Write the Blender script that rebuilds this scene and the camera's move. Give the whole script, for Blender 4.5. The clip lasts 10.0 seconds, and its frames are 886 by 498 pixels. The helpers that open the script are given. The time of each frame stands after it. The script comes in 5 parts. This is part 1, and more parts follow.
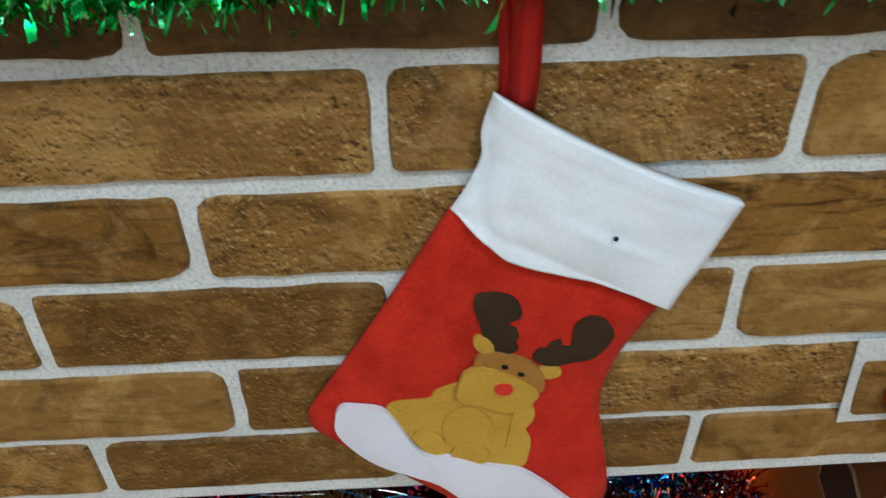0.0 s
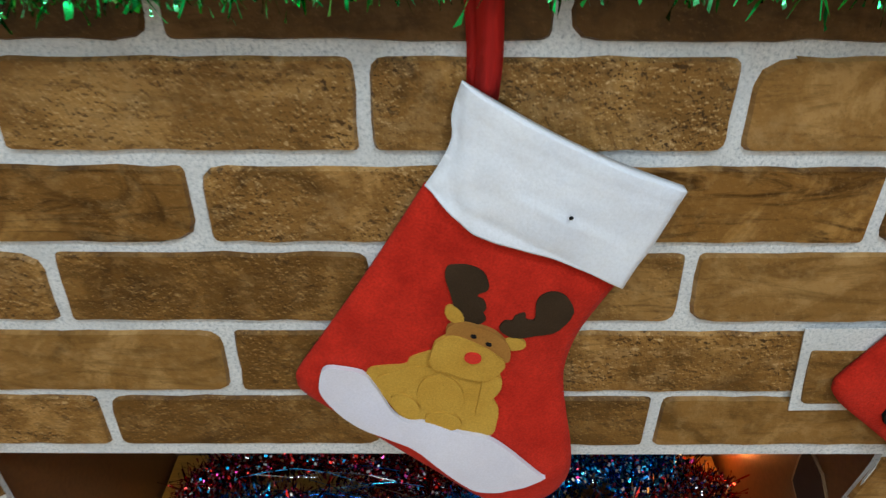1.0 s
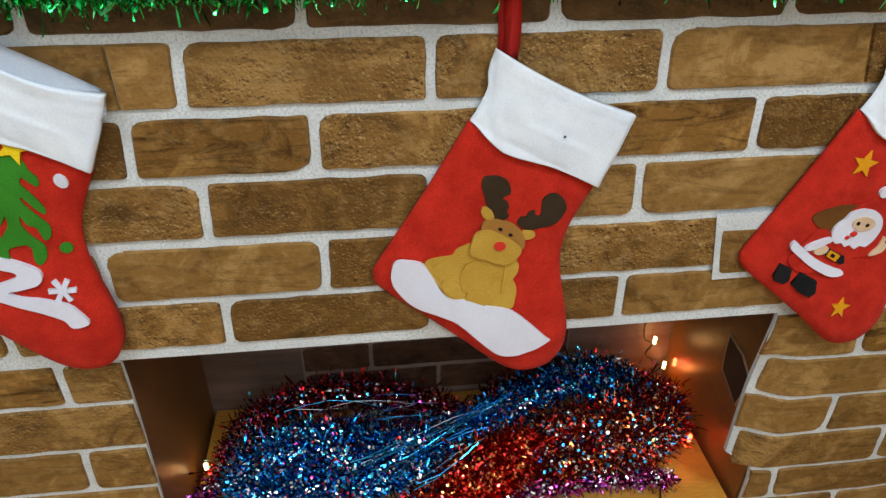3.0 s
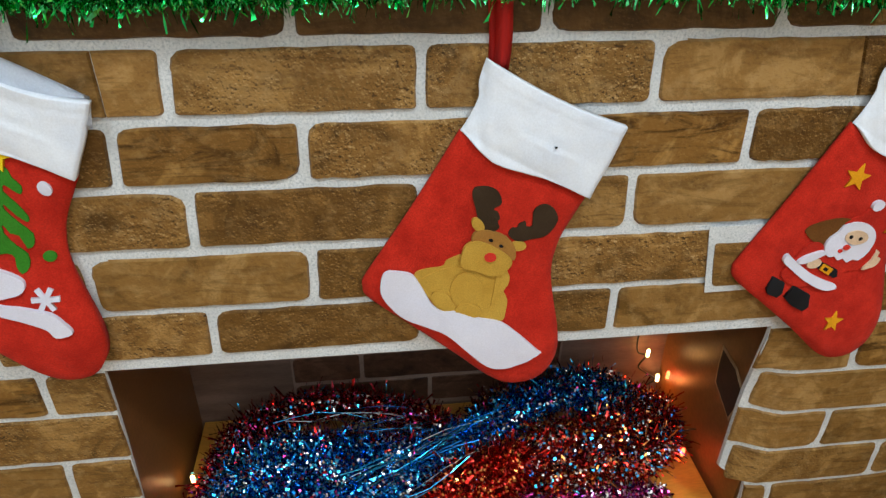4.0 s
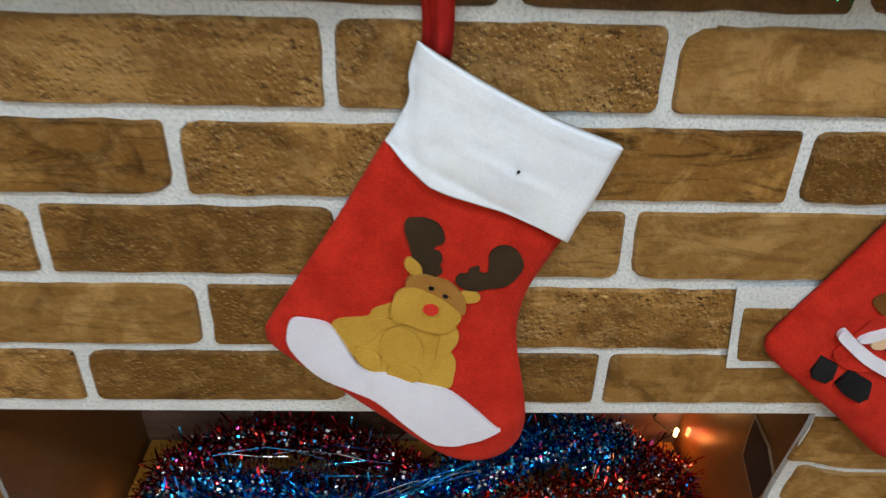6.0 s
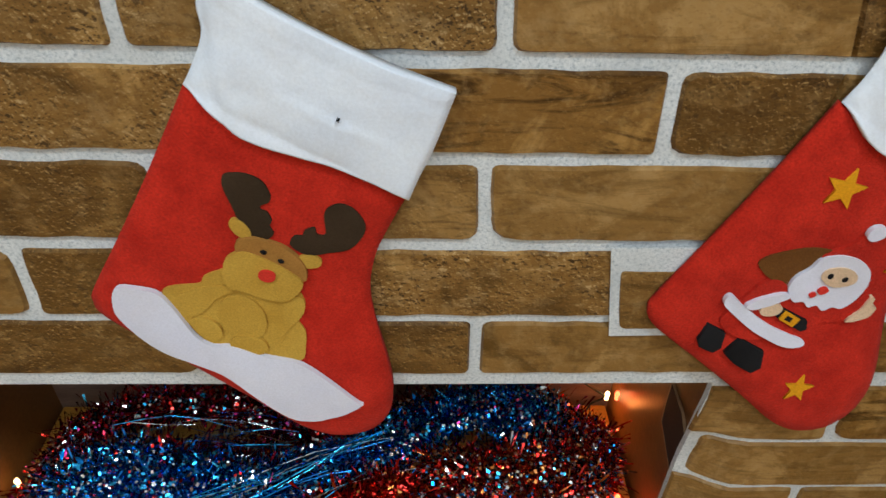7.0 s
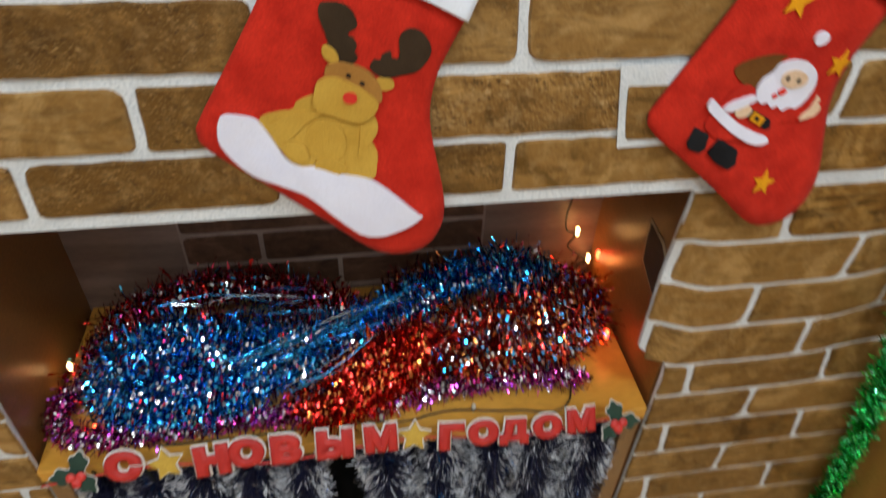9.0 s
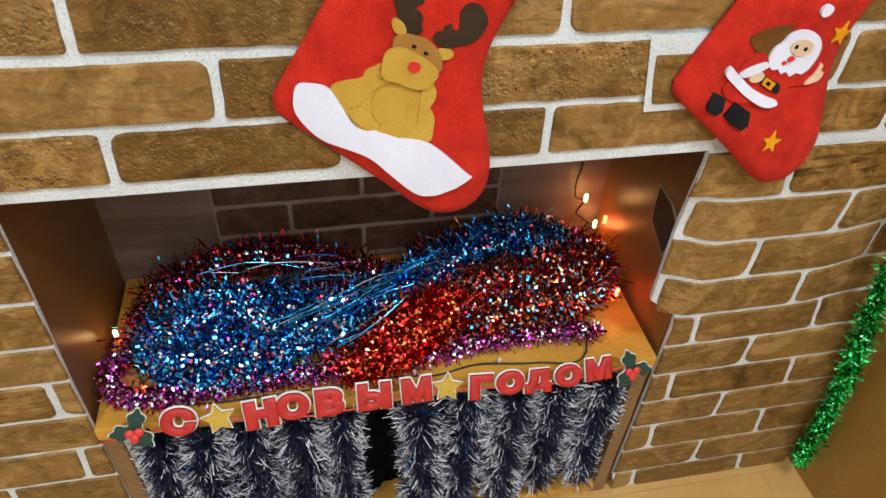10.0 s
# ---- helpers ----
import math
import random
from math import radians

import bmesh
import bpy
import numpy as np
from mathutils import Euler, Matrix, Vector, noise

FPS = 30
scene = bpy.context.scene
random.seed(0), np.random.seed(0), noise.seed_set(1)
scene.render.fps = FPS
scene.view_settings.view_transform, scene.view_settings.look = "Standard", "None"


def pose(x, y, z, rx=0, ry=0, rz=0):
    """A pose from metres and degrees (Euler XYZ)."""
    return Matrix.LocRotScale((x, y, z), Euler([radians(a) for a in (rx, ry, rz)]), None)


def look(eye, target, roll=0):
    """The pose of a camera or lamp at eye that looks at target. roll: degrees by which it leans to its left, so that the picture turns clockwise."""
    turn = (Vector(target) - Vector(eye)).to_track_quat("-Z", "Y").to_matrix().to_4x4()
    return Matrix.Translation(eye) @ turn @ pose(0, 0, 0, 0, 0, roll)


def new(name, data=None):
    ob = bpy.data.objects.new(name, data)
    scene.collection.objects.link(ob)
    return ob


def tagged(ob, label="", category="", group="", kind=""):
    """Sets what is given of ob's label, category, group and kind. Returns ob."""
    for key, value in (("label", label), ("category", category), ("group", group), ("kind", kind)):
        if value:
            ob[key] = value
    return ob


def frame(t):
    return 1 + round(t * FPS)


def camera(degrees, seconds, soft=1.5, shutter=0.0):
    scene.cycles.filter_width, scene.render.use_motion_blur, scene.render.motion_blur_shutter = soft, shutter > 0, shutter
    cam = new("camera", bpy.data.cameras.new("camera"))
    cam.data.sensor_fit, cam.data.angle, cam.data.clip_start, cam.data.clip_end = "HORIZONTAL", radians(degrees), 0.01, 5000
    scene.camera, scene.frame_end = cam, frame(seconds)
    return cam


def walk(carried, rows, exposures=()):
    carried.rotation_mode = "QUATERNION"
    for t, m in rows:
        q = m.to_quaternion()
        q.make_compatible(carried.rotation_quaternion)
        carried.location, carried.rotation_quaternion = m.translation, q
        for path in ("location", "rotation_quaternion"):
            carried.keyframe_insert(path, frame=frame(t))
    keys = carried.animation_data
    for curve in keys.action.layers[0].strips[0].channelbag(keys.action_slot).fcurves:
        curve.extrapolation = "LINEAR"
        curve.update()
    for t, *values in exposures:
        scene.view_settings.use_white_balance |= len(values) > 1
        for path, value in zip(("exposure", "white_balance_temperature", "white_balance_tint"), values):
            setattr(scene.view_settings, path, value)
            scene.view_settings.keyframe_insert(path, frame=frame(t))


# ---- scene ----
cam = camera(66.5, 10.0, soft=1.4, shutter=0.4)
PATH = [
    (0, (-0.008, -0.292, 1.17), (0.048, 1.299, -0.04), -1.1),
    (0.5, (0.021, -0.324, 1.163), (0.054, 1.29, -0.018), -0.6),
    (1, (0.016, -0.343, 1.173), (0.019, 1.287, 0.015), 0.2),
    (1.2, (-0.012, -0.359, 1.182), (-0.023, 1.278, 0.034), 0.4),
    (1.5, (-0.04, -0.403, 1.191), (-0.105, 1.262, 0.085), -0.2),
    (2, (-0.08, -0.499, 1.179), (-0.021, 1.18, 0.094), 1.2),
    (2.5, (-0.082, -0.545, 1.206), (0.071, 1.12, 0.108), 0.3),
    (3.8, (-0.075, -0.559, 1.201), (0.149, 1.124, 0.144), 0.7),
    (4, (-0.074, -0.55, 1.201), (0.134, 1.134, 0.142), 0.8),
    (4.5, (-0.062, -0.554, 1.202), (0.136, 1.133, 0.145), 0.6),
    (5, (-0.056, -0.549, 1.201), (0.157, 1.135, 0.143), 0.6),
    (5.2, (-0.05, -0.529, 1.201), (0.166, 1.158, 0.149), 0.7),
    (6.3, (0.07, -0.363, 1.139), (0.085, 1.272, -0.012), 2.0),
    (6.5, (0.094, -0.356, 1.134), (0.107, 1.258, -0.047), 2.0),
    (7, (0.133, -0.356, 1.134), (0.205, 1.233, -0.078), 1.9),
    (7.5, (0.135, -0.353, 1.13), (0.245, 1.228, -0.089), 1.2),
    (8, (0.112, -0.351, 1.127), (0.21, 1.225, -0.101), 0.7),
    (8.5, (0.097, -0.372, 1.118), (0.186, 1.2, -0.115), 0.3),
    (8.7, (0.078, -0.406, 1.107), (0.226, 1.141, -0.153), 1.2),
    (8.8, (0.064, -0.435, 1.108), (0.259, 1.098, -0.162), 2.1),
    (8.9, (0.051, -0.468, 1.111), (0.27, 1.053, -0.169), 2.1),
    (9, (0.032, -0.499, 1.109), (0.29, 1.001, -0.189), 2.3),
    (9.5, (-0.037, -0.565, 1.098), (0.334, 0.846, -0.27), 2.9),
    (9.7, (-0.042, -0.557, 1.111), (0.313, 0.877, -0.237), 3.1),
    (10, (-0.052, -0.55, 1.125), (0.287, 0.907, -0.202), 3.3),
]
walk(cam, [(t, look(eye, target, roll)) for t, eye, target, roll in PATH], [(0.0, -0.32, 6150, 3), (1.0, -0.34, 6250, 6), (2.0, -0.28, 6350, 7), (2.6, -0.12, 6450, 7), (5.2, -0.1, 6450, 7), (6.3, -0.24, 6400, 7), (8.5, -0.36, 6400, 6), (9.0, -0.02, 6550, 9), (9.5, 0.38, 6600, 9), (10.0, 0.37, 6550, 8)])

# exposure and lights
world = bpy.data.worlds.new("room_air")
scene.world = world
world.use_nodes = True
world.node_tree.nodes["Background"].inputs[0].default_value = (0.9, 0.95, 1.0, 1)
world.node_tree.nodes["Background"].inputs[1].default_value = 0.02


def area_lamp(name, eye, target, size, watts, color):
    data = bpy.data.lights.new(name, "AREA")
    data.shape, data.size, data.energy, data.color = "SQUARE", size, watts, color
    ob = new(name, data)
    ob.matrix_world = look(eye, target)
    return ob


LAMPS = [(0.65, -1.05, 20.5), (-0.75, -1.1, 14.5), (1.3, -1.7, 7.5), (-0.2, -1.8, 10.0), (0.6, -2.7, 8.0), (-1.3, -2.6, 8.0)]
for lx, ly, watts in LAMPS:
    area_lamp("ceiling_lamp", (lx, ly, 2.545), (lx, ly, 0.0), 0.30, watts, (0.9, 0.96, 1.0))


# ---- materials ----
def mat_base(name, rough=0.6, metal=0.0, sheen=0.0, coat=0.0):
    m = bpy.data.materials.new(name)
    m.use_nodes = True
    nt = m.node_tree
    b = nt.nodes["Principled BSDF"]
    b.inputs["Roughness"].default_value = rough
    b.inputs["Metallic"].default_value = metal
    b.inputs["Sheen Weight"].default_value = sheen
    b.inputs["Coat Weight"].default_value = coat
    return m, nt, b


def node(nt, kind, **values):
    n = nt.nodes.new(kind)
    for k, v in values.items():
        n.inputs[k].default_value = v
    return n


def coords(nt, stretch=(1, 1, 1), shift=True):
    """Object coordinates, shifted at random from object to object."""
    tc = nt.nodes.new("ShaderNodeTexCoord")
    mp = nt.nodes.new("ShaderNodeMapping")
    mp.inputs["Scale"].default_value = stretch
    nt.links.new(tc.outputs["Object"], mp.inputs["Vector"])
    if shift:
        oi = nt.nodes.new("ShaderNodeObjectInfo")
        mul = nt.nodes.new("ShaderNodeVectorMath")
        mul.operation = "MULTIPLY"
        mul.inputs[1].default_value = (7.3, 3.1, 5.7)
        nt.links.new(oi.outputs["Random"], mul.inputs[0])
        nt.links.new(mul.outputs[0], mp.inputs["Location"])
    return mp.outputs["Vector"]


def noise_of(nt, vec, scale, detail=4.0, rough=0.55, distort=0.0):
    n = node(nt, "ShaderNodeTexNoise", Scale=scale, Detail=detail, Roughness=rough, Distortion=distort)
    nt.links.new(vec, n.inputs["Vector"])
    return n.outputs["Fac"]


def ramp(nt, fac, stops):
    r = nt.nodes.new("ShaderNodeValToRGB")
    els = r.color_ramp.elements
    while len(els) < len(stops):
        els.new(0.5)
    for e, (p, c) in zip(els, stops):
        e.position, e.color = p, (*c, 1) if len(c) == 3 else c
    nt.links.new(fac, r.inputs[0])
    return r.outputs["Color"]


def mix(nt, fac, a, b, kind="MIX"):
    n = nt.nodes.new("ShaderNodeMix")
    n.data_type, n.blend_type = "RGBA", kind
    for sock, v in ((n.inputs[0], fac), (n.inputs[6], a), (n.inputs[7], b)):
        if isinstance(v, (int, float)):
            sock.default_value = v
        elif isinstance(v, tuple):
            sock.default_value = (*v, 1)
        else:
            nt.links.new(v, sock)
    return n.outputs[2]


def bump(nt, b, fac, strength, dist):
    n = node(nt, "ShaderNodeBump", Strength=strength, Distance=dist)
    nt.links.new(fac, n.inputs["Height"])
    nt.links.new(n.outputs[0], b.inputs["Normal"])


def plain(name, c1, c2, scale=20.0, fine=250.0, rough=0.6, metal=0.0, relief=0.0005, sheen=0.0, stretch=(1, 1, 1), shift=True, coat=0.0, grainy=1.0):
    """Two tones at a coarse and a fine scale, with relief."""
    m, nt, b = mat_base(name, rough, metal, sheen, coat)
    v = coords(nt, stretch, shift)
    big, small = noise_of(nt, v, scale, 5.0), noise_of(nt, v, fine, 3.0)
    col = ramp(nt, big, [(0.3, c1), (0.7, c2)])
    lo, hi = 1 - 0.18 * grainy, 1 + 0.08 * grainy
    grain = ramp(nt, small, [(0.3, (lo, lo, lo)), (0.7, (hi, hi, hi))])
    nt.links.new(mix(nt, 1.0, col, grain, "MULTIPLY"), b.inputs["Base Color"])
    bump(nt, b, small, 0.6, relief)
    if rough >= 0.85:
        b.inputs["Specular IOR Level"].default_value = 0.12
    return m


def brick_material(name, tones, speck=0.5, streaky=0.6, gloss=0.5):
    """Mottled printed brick: warm and dark clouds, streaks, and embossed pits and grains."""
    m, nt, b = mat_base(name, gloss)
    b.inputs["Specular IOR Level"].default_value = 0.25
    v = coords(nt)
    oi = nt.nodes.new("ShaderNodeObjectInfo")
    cloud = noise_of(nt, v, 11.0, 6.0, 0.6, 1.6)
    streak = noise_of(nt, coords(nt, (9, 9, 46)), 1.0, 5.0, 0.62, 2.8)
    mid = noise_of(nt, v, 75.0, 4.0, 0.65)
    col = ramp(nt, cloud, [(0.32, tones[0]), (0.43, tones[1]), (0.52, tones[1]), (0.6, tones[2]), (0.72, tones[2])])
    col = mix(nt, ramp(nt, streak, [(0.48, (0, 0, 0)), (0.66, (streaky, streaky, streaky))]), col, tones[0])
    col = mix(nt, ramp(nt, mid, [(0.5, (0, 0, 0)), (0.8, (0.4, 0.4, 0.4))]), col, tones[3])
    rnd = ramp(nt, oi.outputs["Random"], [(0.0, (0.86, 0.84, 0.8)), (0.4, (0.98, 0.97, 0.94)), (0.75, (1.1, 1.08, 1.06)), (1.0, (0.92, 0.91, 0.9))])
    col = mix(nt, 1.0, col, rnd, "MULTIPLY")

    # grains and pits whose lit and shaded sides are painted into the print
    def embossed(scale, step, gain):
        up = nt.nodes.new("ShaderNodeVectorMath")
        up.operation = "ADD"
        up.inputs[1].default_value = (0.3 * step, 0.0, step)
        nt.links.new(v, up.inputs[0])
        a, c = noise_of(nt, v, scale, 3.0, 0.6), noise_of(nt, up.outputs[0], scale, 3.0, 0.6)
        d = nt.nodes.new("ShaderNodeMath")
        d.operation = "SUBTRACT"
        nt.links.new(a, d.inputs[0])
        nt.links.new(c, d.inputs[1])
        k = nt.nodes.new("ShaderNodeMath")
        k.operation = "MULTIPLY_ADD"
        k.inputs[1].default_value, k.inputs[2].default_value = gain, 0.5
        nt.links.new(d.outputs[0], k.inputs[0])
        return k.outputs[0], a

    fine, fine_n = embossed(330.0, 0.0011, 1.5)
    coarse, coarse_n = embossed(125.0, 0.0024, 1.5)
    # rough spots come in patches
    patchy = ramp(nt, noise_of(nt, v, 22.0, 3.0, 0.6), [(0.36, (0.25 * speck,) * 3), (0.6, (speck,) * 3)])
    pit_shade, light = (0.045, 0.022, 0.007), tuple(min(1.0, c * 1.25) for c in tones[3])
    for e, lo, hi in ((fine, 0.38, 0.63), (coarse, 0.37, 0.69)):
        col = mix(nt, mix(nt, 1.0, ramp(nt, e, [(lo - 0.1, (0.95, 0.95, 0.95)), (lo, (0, 0, 0))]), patchy, "MULTIPLY"), col, pit_shade)
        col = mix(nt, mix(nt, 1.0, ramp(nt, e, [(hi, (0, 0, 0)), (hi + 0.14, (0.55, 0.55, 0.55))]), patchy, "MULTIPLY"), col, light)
    nt.links.new(col, b.inputs["Base Color"])
    relief = nt.nodes.new("ShaderNodeMath")
    relief.operation = "ADD"
    nt.links.new(coarse_n, relief.inputs[0])
    nt.links.new(fine_n, relief.inputs[1])
    bump(nt, b, relief.outputs[0], 0.25 + 0.4 * speck, 0.0009)
    return m


TAN = [(0.085, 0.041, 0.008), (0.215, 0.112, 0.029), (0.34, 0.195, 0.062), (0.54, 0.375, 0.18)]
BROWN = [(0.06, 0.027, 0.005), (0.135, 0.066, 0.014), (0.215, 0.112, 0.028), (0.45, 0.29, 0.12)]
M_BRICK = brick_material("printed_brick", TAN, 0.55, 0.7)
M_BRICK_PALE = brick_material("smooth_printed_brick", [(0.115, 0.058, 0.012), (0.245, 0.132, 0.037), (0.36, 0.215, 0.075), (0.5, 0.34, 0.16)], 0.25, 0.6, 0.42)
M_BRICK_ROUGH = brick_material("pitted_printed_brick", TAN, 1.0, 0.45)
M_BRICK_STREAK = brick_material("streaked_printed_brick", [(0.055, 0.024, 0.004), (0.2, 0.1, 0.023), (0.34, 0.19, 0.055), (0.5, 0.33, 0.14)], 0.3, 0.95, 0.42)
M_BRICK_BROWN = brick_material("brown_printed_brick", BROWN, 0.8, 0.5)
# darker brick colour holds the garland's shadow on the top course
M_BRICK_SHADED = brick_material("shaded_printed_brick", [(0.042, 0.02, 0.005), (0.095, 0.046, 0.011), (0.14, 0.07, 0.02), (0.22, 0.13, 0.05)], 0.4)
M_BACK_BRICK = brick_material("dark_back_brick", [(0.042, 0.021, 0.014), (0.09, 0.045, 0.028), (0.14, 0.072, 0.046), (0.2, 0.115, 0.08)], 0.3)


def mortar_material():
    m, nt, b = mat_base("pale_mortar", 0.6)
    b.inputs["Specular IOR Level"].default_value = 0.25
    v = coords(nt, shift=False)
    a, c = noise_of(nt, v, 420.0, 3.0, 0.7), noise_of(nt, v, 22.0, 5.0)
    col = ramp(nt, a, [(0.3, (0.34, 0.4, 0.45)), (0.46, (0.62, 0.66, 0.69)), (0.65, (0.76, 0.79, 0.81))])
    col = mix(nt, ramp(nt, c, [(0.45, (0, 0, 0)), (0.7, (0.5, 0.5, 0.5))]), col, (0.42, 0.45, 0.47))
    nt.links.new(col, b.inputs["Base Color"])
    bump(nt, b, a, 0.5, 0.0006)
    return m


M_MORTAR = mortar_material()
M_BACK_MORTAR = plain("brown_back_mortar", (0.24, 0.17, 0.14), (0.34, 0.25, 0.21), 25, 300, 0.5)
M_BACK_PALE = plain("pinkish_backing_paper", (0.14, 0.085, 0.062), (0.27, 0.185, 0.145), 9, 200, 0.45, stretch=(0.5, 1, 4))
M_SIDE = plain("brown_glossy_board", (0.17, 0.07, 0.018), (0.25, 0.11, 0.032), 6, 180, 0.38, relief=0.0001)
M_DARKWOOD = plain("dark_wood_edge", (0.12, 0.055, 0.02), (0.2, 0.1, 0.04), 14, 200, 0.45)
M_HOLE_SHADE = plain("dark_hole_shade", (0.016, 0.009, 0.006), (0.03, 0.018, 0.011), 30, 300, 0.7)
M_CARD = plain("raw_cardboard", (0.35, 0.24, 0.13), (0.42, 0.3, 0.18), 20, 200, 0.8)
M_RED = plain("red_felt", (0.42, 0.016, 0.008), (0.61, 0.030, 0.015), 45, 620, 0.92, relief=0.0016, sheen=0.03, grainy=1.4)
M_STRAP = plain("red_ribbon", (0.6, 0.016, 0.013), (0.74, 0.03, 0.022), 30, 400, 0.8, relief=0.0008, stretch=(1, 1, 0.1))
M_PLUSH = plain("white_plush", (0.74, 0.81, 0.93), (0.83, 0.89, 0.98), 26, 520, 0.95, relief=0.0003, grainy=0.3)
M_WHITEFELT = plain("white_felt", (0.66, 0.67, 0.8), (0.74, 0.75, 0.86), 14, 700, 0.95, relief=0.0003, grainy=0.35)
M_TAN = plain("tan_felt", (0.49, 0.285, 0.042), (0.57, 0.35, 0.06), 30, 800, 0.95, relief=0.0008)
M_TANDARK = plain("dark_tan_felt", (0.36, 0.17, 0.04), (0.42, 0.21, 0.05), 30, 800, 0.95, relief=0.0008)
M_UMBER = plain("dark_brown_felt", (0.035, 0.022, 0.012), (0.055, 0.035, 0.02), 30, 800, 0.95, relief=0.0008)
M_SACK = plain("brown_felt", (0.125, 0.048, 0.011), (0.175, 0.07, 0.017), 30, 800, 0.95, relief=0.0008)
M_BLACKFELT = plain("black_felt", (0.008, 0.008, 0.009), (0.018, 0.018, 0.02), 30, 800, 0.95, relief=0.0008)
M_GOLDFELT = plain("golden_yellow_felt", (0.72, 0.3, 0.01), (0.8, 0.38, 0.015), 30, 800, 0.9, relief=0.0008)
M_YELLOWFELT = plain("yellow_felt", (0.8, 0.55, 0.01), (0.85, 0.62, 0.02), 30, 800, 0.9, relief=0.0008)
M_GREENFELT = plain("green_felt", (0.035, 0.2, 0.015), (0.05, 0.26, 0.025), 30, 800, 0.9, relief=0.0008)
M_BEIGE = plain("beige_felt", (0.68, 0.48, 0.32), (0.75, 0.55, 0.38), 30, 800, 0.95, relief=0.0006)
M_NOSE = plain("scarlet_felt", (0.6, 0.03, 0.02), (0.68, 0.045, 0.03), 30, 800, 0.9, relief=0.0006)
M_BOARD = plain("yellow_lacquered_board", (0.55, 0.26, 0.035), (0.66, 0.35, 0.06), 5, 120, 0.32, relief=0.0002, stretch=(0.6, 3, 3))
M_BOARDSIDE = plain("brown_board_edge", (0.2, 0.11, 0.045), (0.28, 0.16, 0.07), 8, 160, 0.5)
M_GREYBOARD = plain("grey_white_panel", (0.5, 0.46, 0.4), (0.62, 0.58, 0.52), 12, 160, 0.5)
M_INSIDE_SHADE = plain("black_inside_shade", (0.008, 0.009, 0.01), (0.02, 0.021, 0.023), 14, 500, 0.9, relief=0.0008)
M_LETTER = plain("red_foam_letter", (0.4, 0.012, 0.01), (0.5, 0.022, 0.016), 60, 420, 0.55)
M_BORDER = plain("white_card_rim", (0.7, 0.67, 0.62), (0.8, 0.78, 0.74), 60, 420, 0.6)
M_STARFOAM = plain("yellow_foam_star", (0.46, 0.28, 0.03), (0.56, 0.36, 0.05), 60, 420, 0.55)
M_HOLLY = plain("dark_green_leaf", (0.006, 0.03, 0.02), (0.012, 0.05, 0.032), 60, 420, 0.5)
M_BERRY = plain("red_berry", (0.55, 0.03, 0.03), (0.65, 0.05, 0.04), 60, 420, 0.4)
M_WIRE = plain("dark_green_wire", (0.006, 0.009, 0.006), (0.012, 0.016, 0.01), 60, 420, 0.45)
M_PLANK = plain("pale_laminate", (0.54, 0.315, 0.10), (0.6, 0.365, 0.13), 3.0, 90, 0.42, relief=0.0002, stretch=(2, 14, 14))
M_PANELWOOD = plain("ochre_wood_panel", (0.3, 0.15, 0.03), (0.38, 0.2, 0.045), 3.0, 90, 0.35, relief=0.0002, stretch=(8, 8, 1.2), coat=0.2)
M_PAINT = plain("cool_white_paint", (0.68, 0.7, 0.72), (0.74, 0.76, 0.78), 2, 120, 0.7, shift=False)
M_CEIL = plain("white_ceiling_paint", (0.78, 0.78, 0.76), (0.82, 0.82, 0.8), 2, 120, 0.8, shift=False)


def foil(name, color, rough=0.19):
    """Metal foil strips: tone and gloss differ from strip to strip."""
    m, nt, b = mat_base(name, rough, 1.0)
    g = nt.nodes.new("ShaderNodeNewGeometry")
    dark = tuple(c * 0.4 for c in color)
    nt.links.new(ramp(nt, g.outputs["Random Per Island"], [(0.0, dark), (0.6, color), (1.0, tuple(min(1.0, c * 1.25 + 0.04) for c in color))]), b.inputs["Base Color"])
    return m


M_FOIL_GREEN = foil("green_foil", (0.03, 0.62, 0.13))
M_FOIL_LIME = foil("bright_green_foil", (0.16, 0.9, 0.34))
M_FOIL_BLUE = foil("blue_foil", (0.01, 0.25, 0.88))
M_FOIL_SKY = foil("light_blue_foil", (0.05, 0.5, 1.0))
M_FOIL_RED = foil("red_foil", (0.78, 0.03, 0.022))
M_FOIL_WINE = foil("wine_foil", (0.42, 0.02, 0.05))
M_FOIL_VIOLET = foil("violet_foil", (0.4, 0.06, 0.5))
M_FOIL_PINK = foil("magenta_foil", (0.75, 0.06, 0.35))
M_FOIL_SILVER = foil("silver_foil", (0.85, 0.86, 0.9), 0.17)
M_FOIL_COPPER = foil("copper_foil", (0.85, 0.3, 0.08))
M_NAVY = plain("navy_bristle", (0.006, 0.007, 0.02), (0.014, 0.015, 0.05), 40, 300, 0.35)
M_SNOW = plain("frosted_bristle", (0.5, 0.52, 0.58), (0.7, 0.72, 0.76), 40, 300, 0.6)


def glow(name, color, strength):
    m, nt, b = mat_base(name, 0.3)
    b.inputs["Base Color"].default_value = (*color, 1)
    b.inputs["Emission Color"].default_value = (*color, 1)
    b.inputs["Emission Strength"].default_value = strength
    return m


M_BULB = glow("warm_bulb", (1.0, 0.62, 0.25), 12.0)
M_BULB_RED = glow("red_bulb", (1.0, 0.06, 0.02), 14.0)
M_BULB_OFF = plain("clear_bulb", (0.5, 0.5, 0.45), (0.6, 0.6, 0.55), 60, 420, 0.15)
M_DIFFUSER = glow("lamp_diffuser", (1.0, 0.98, 0.95), 2.0)


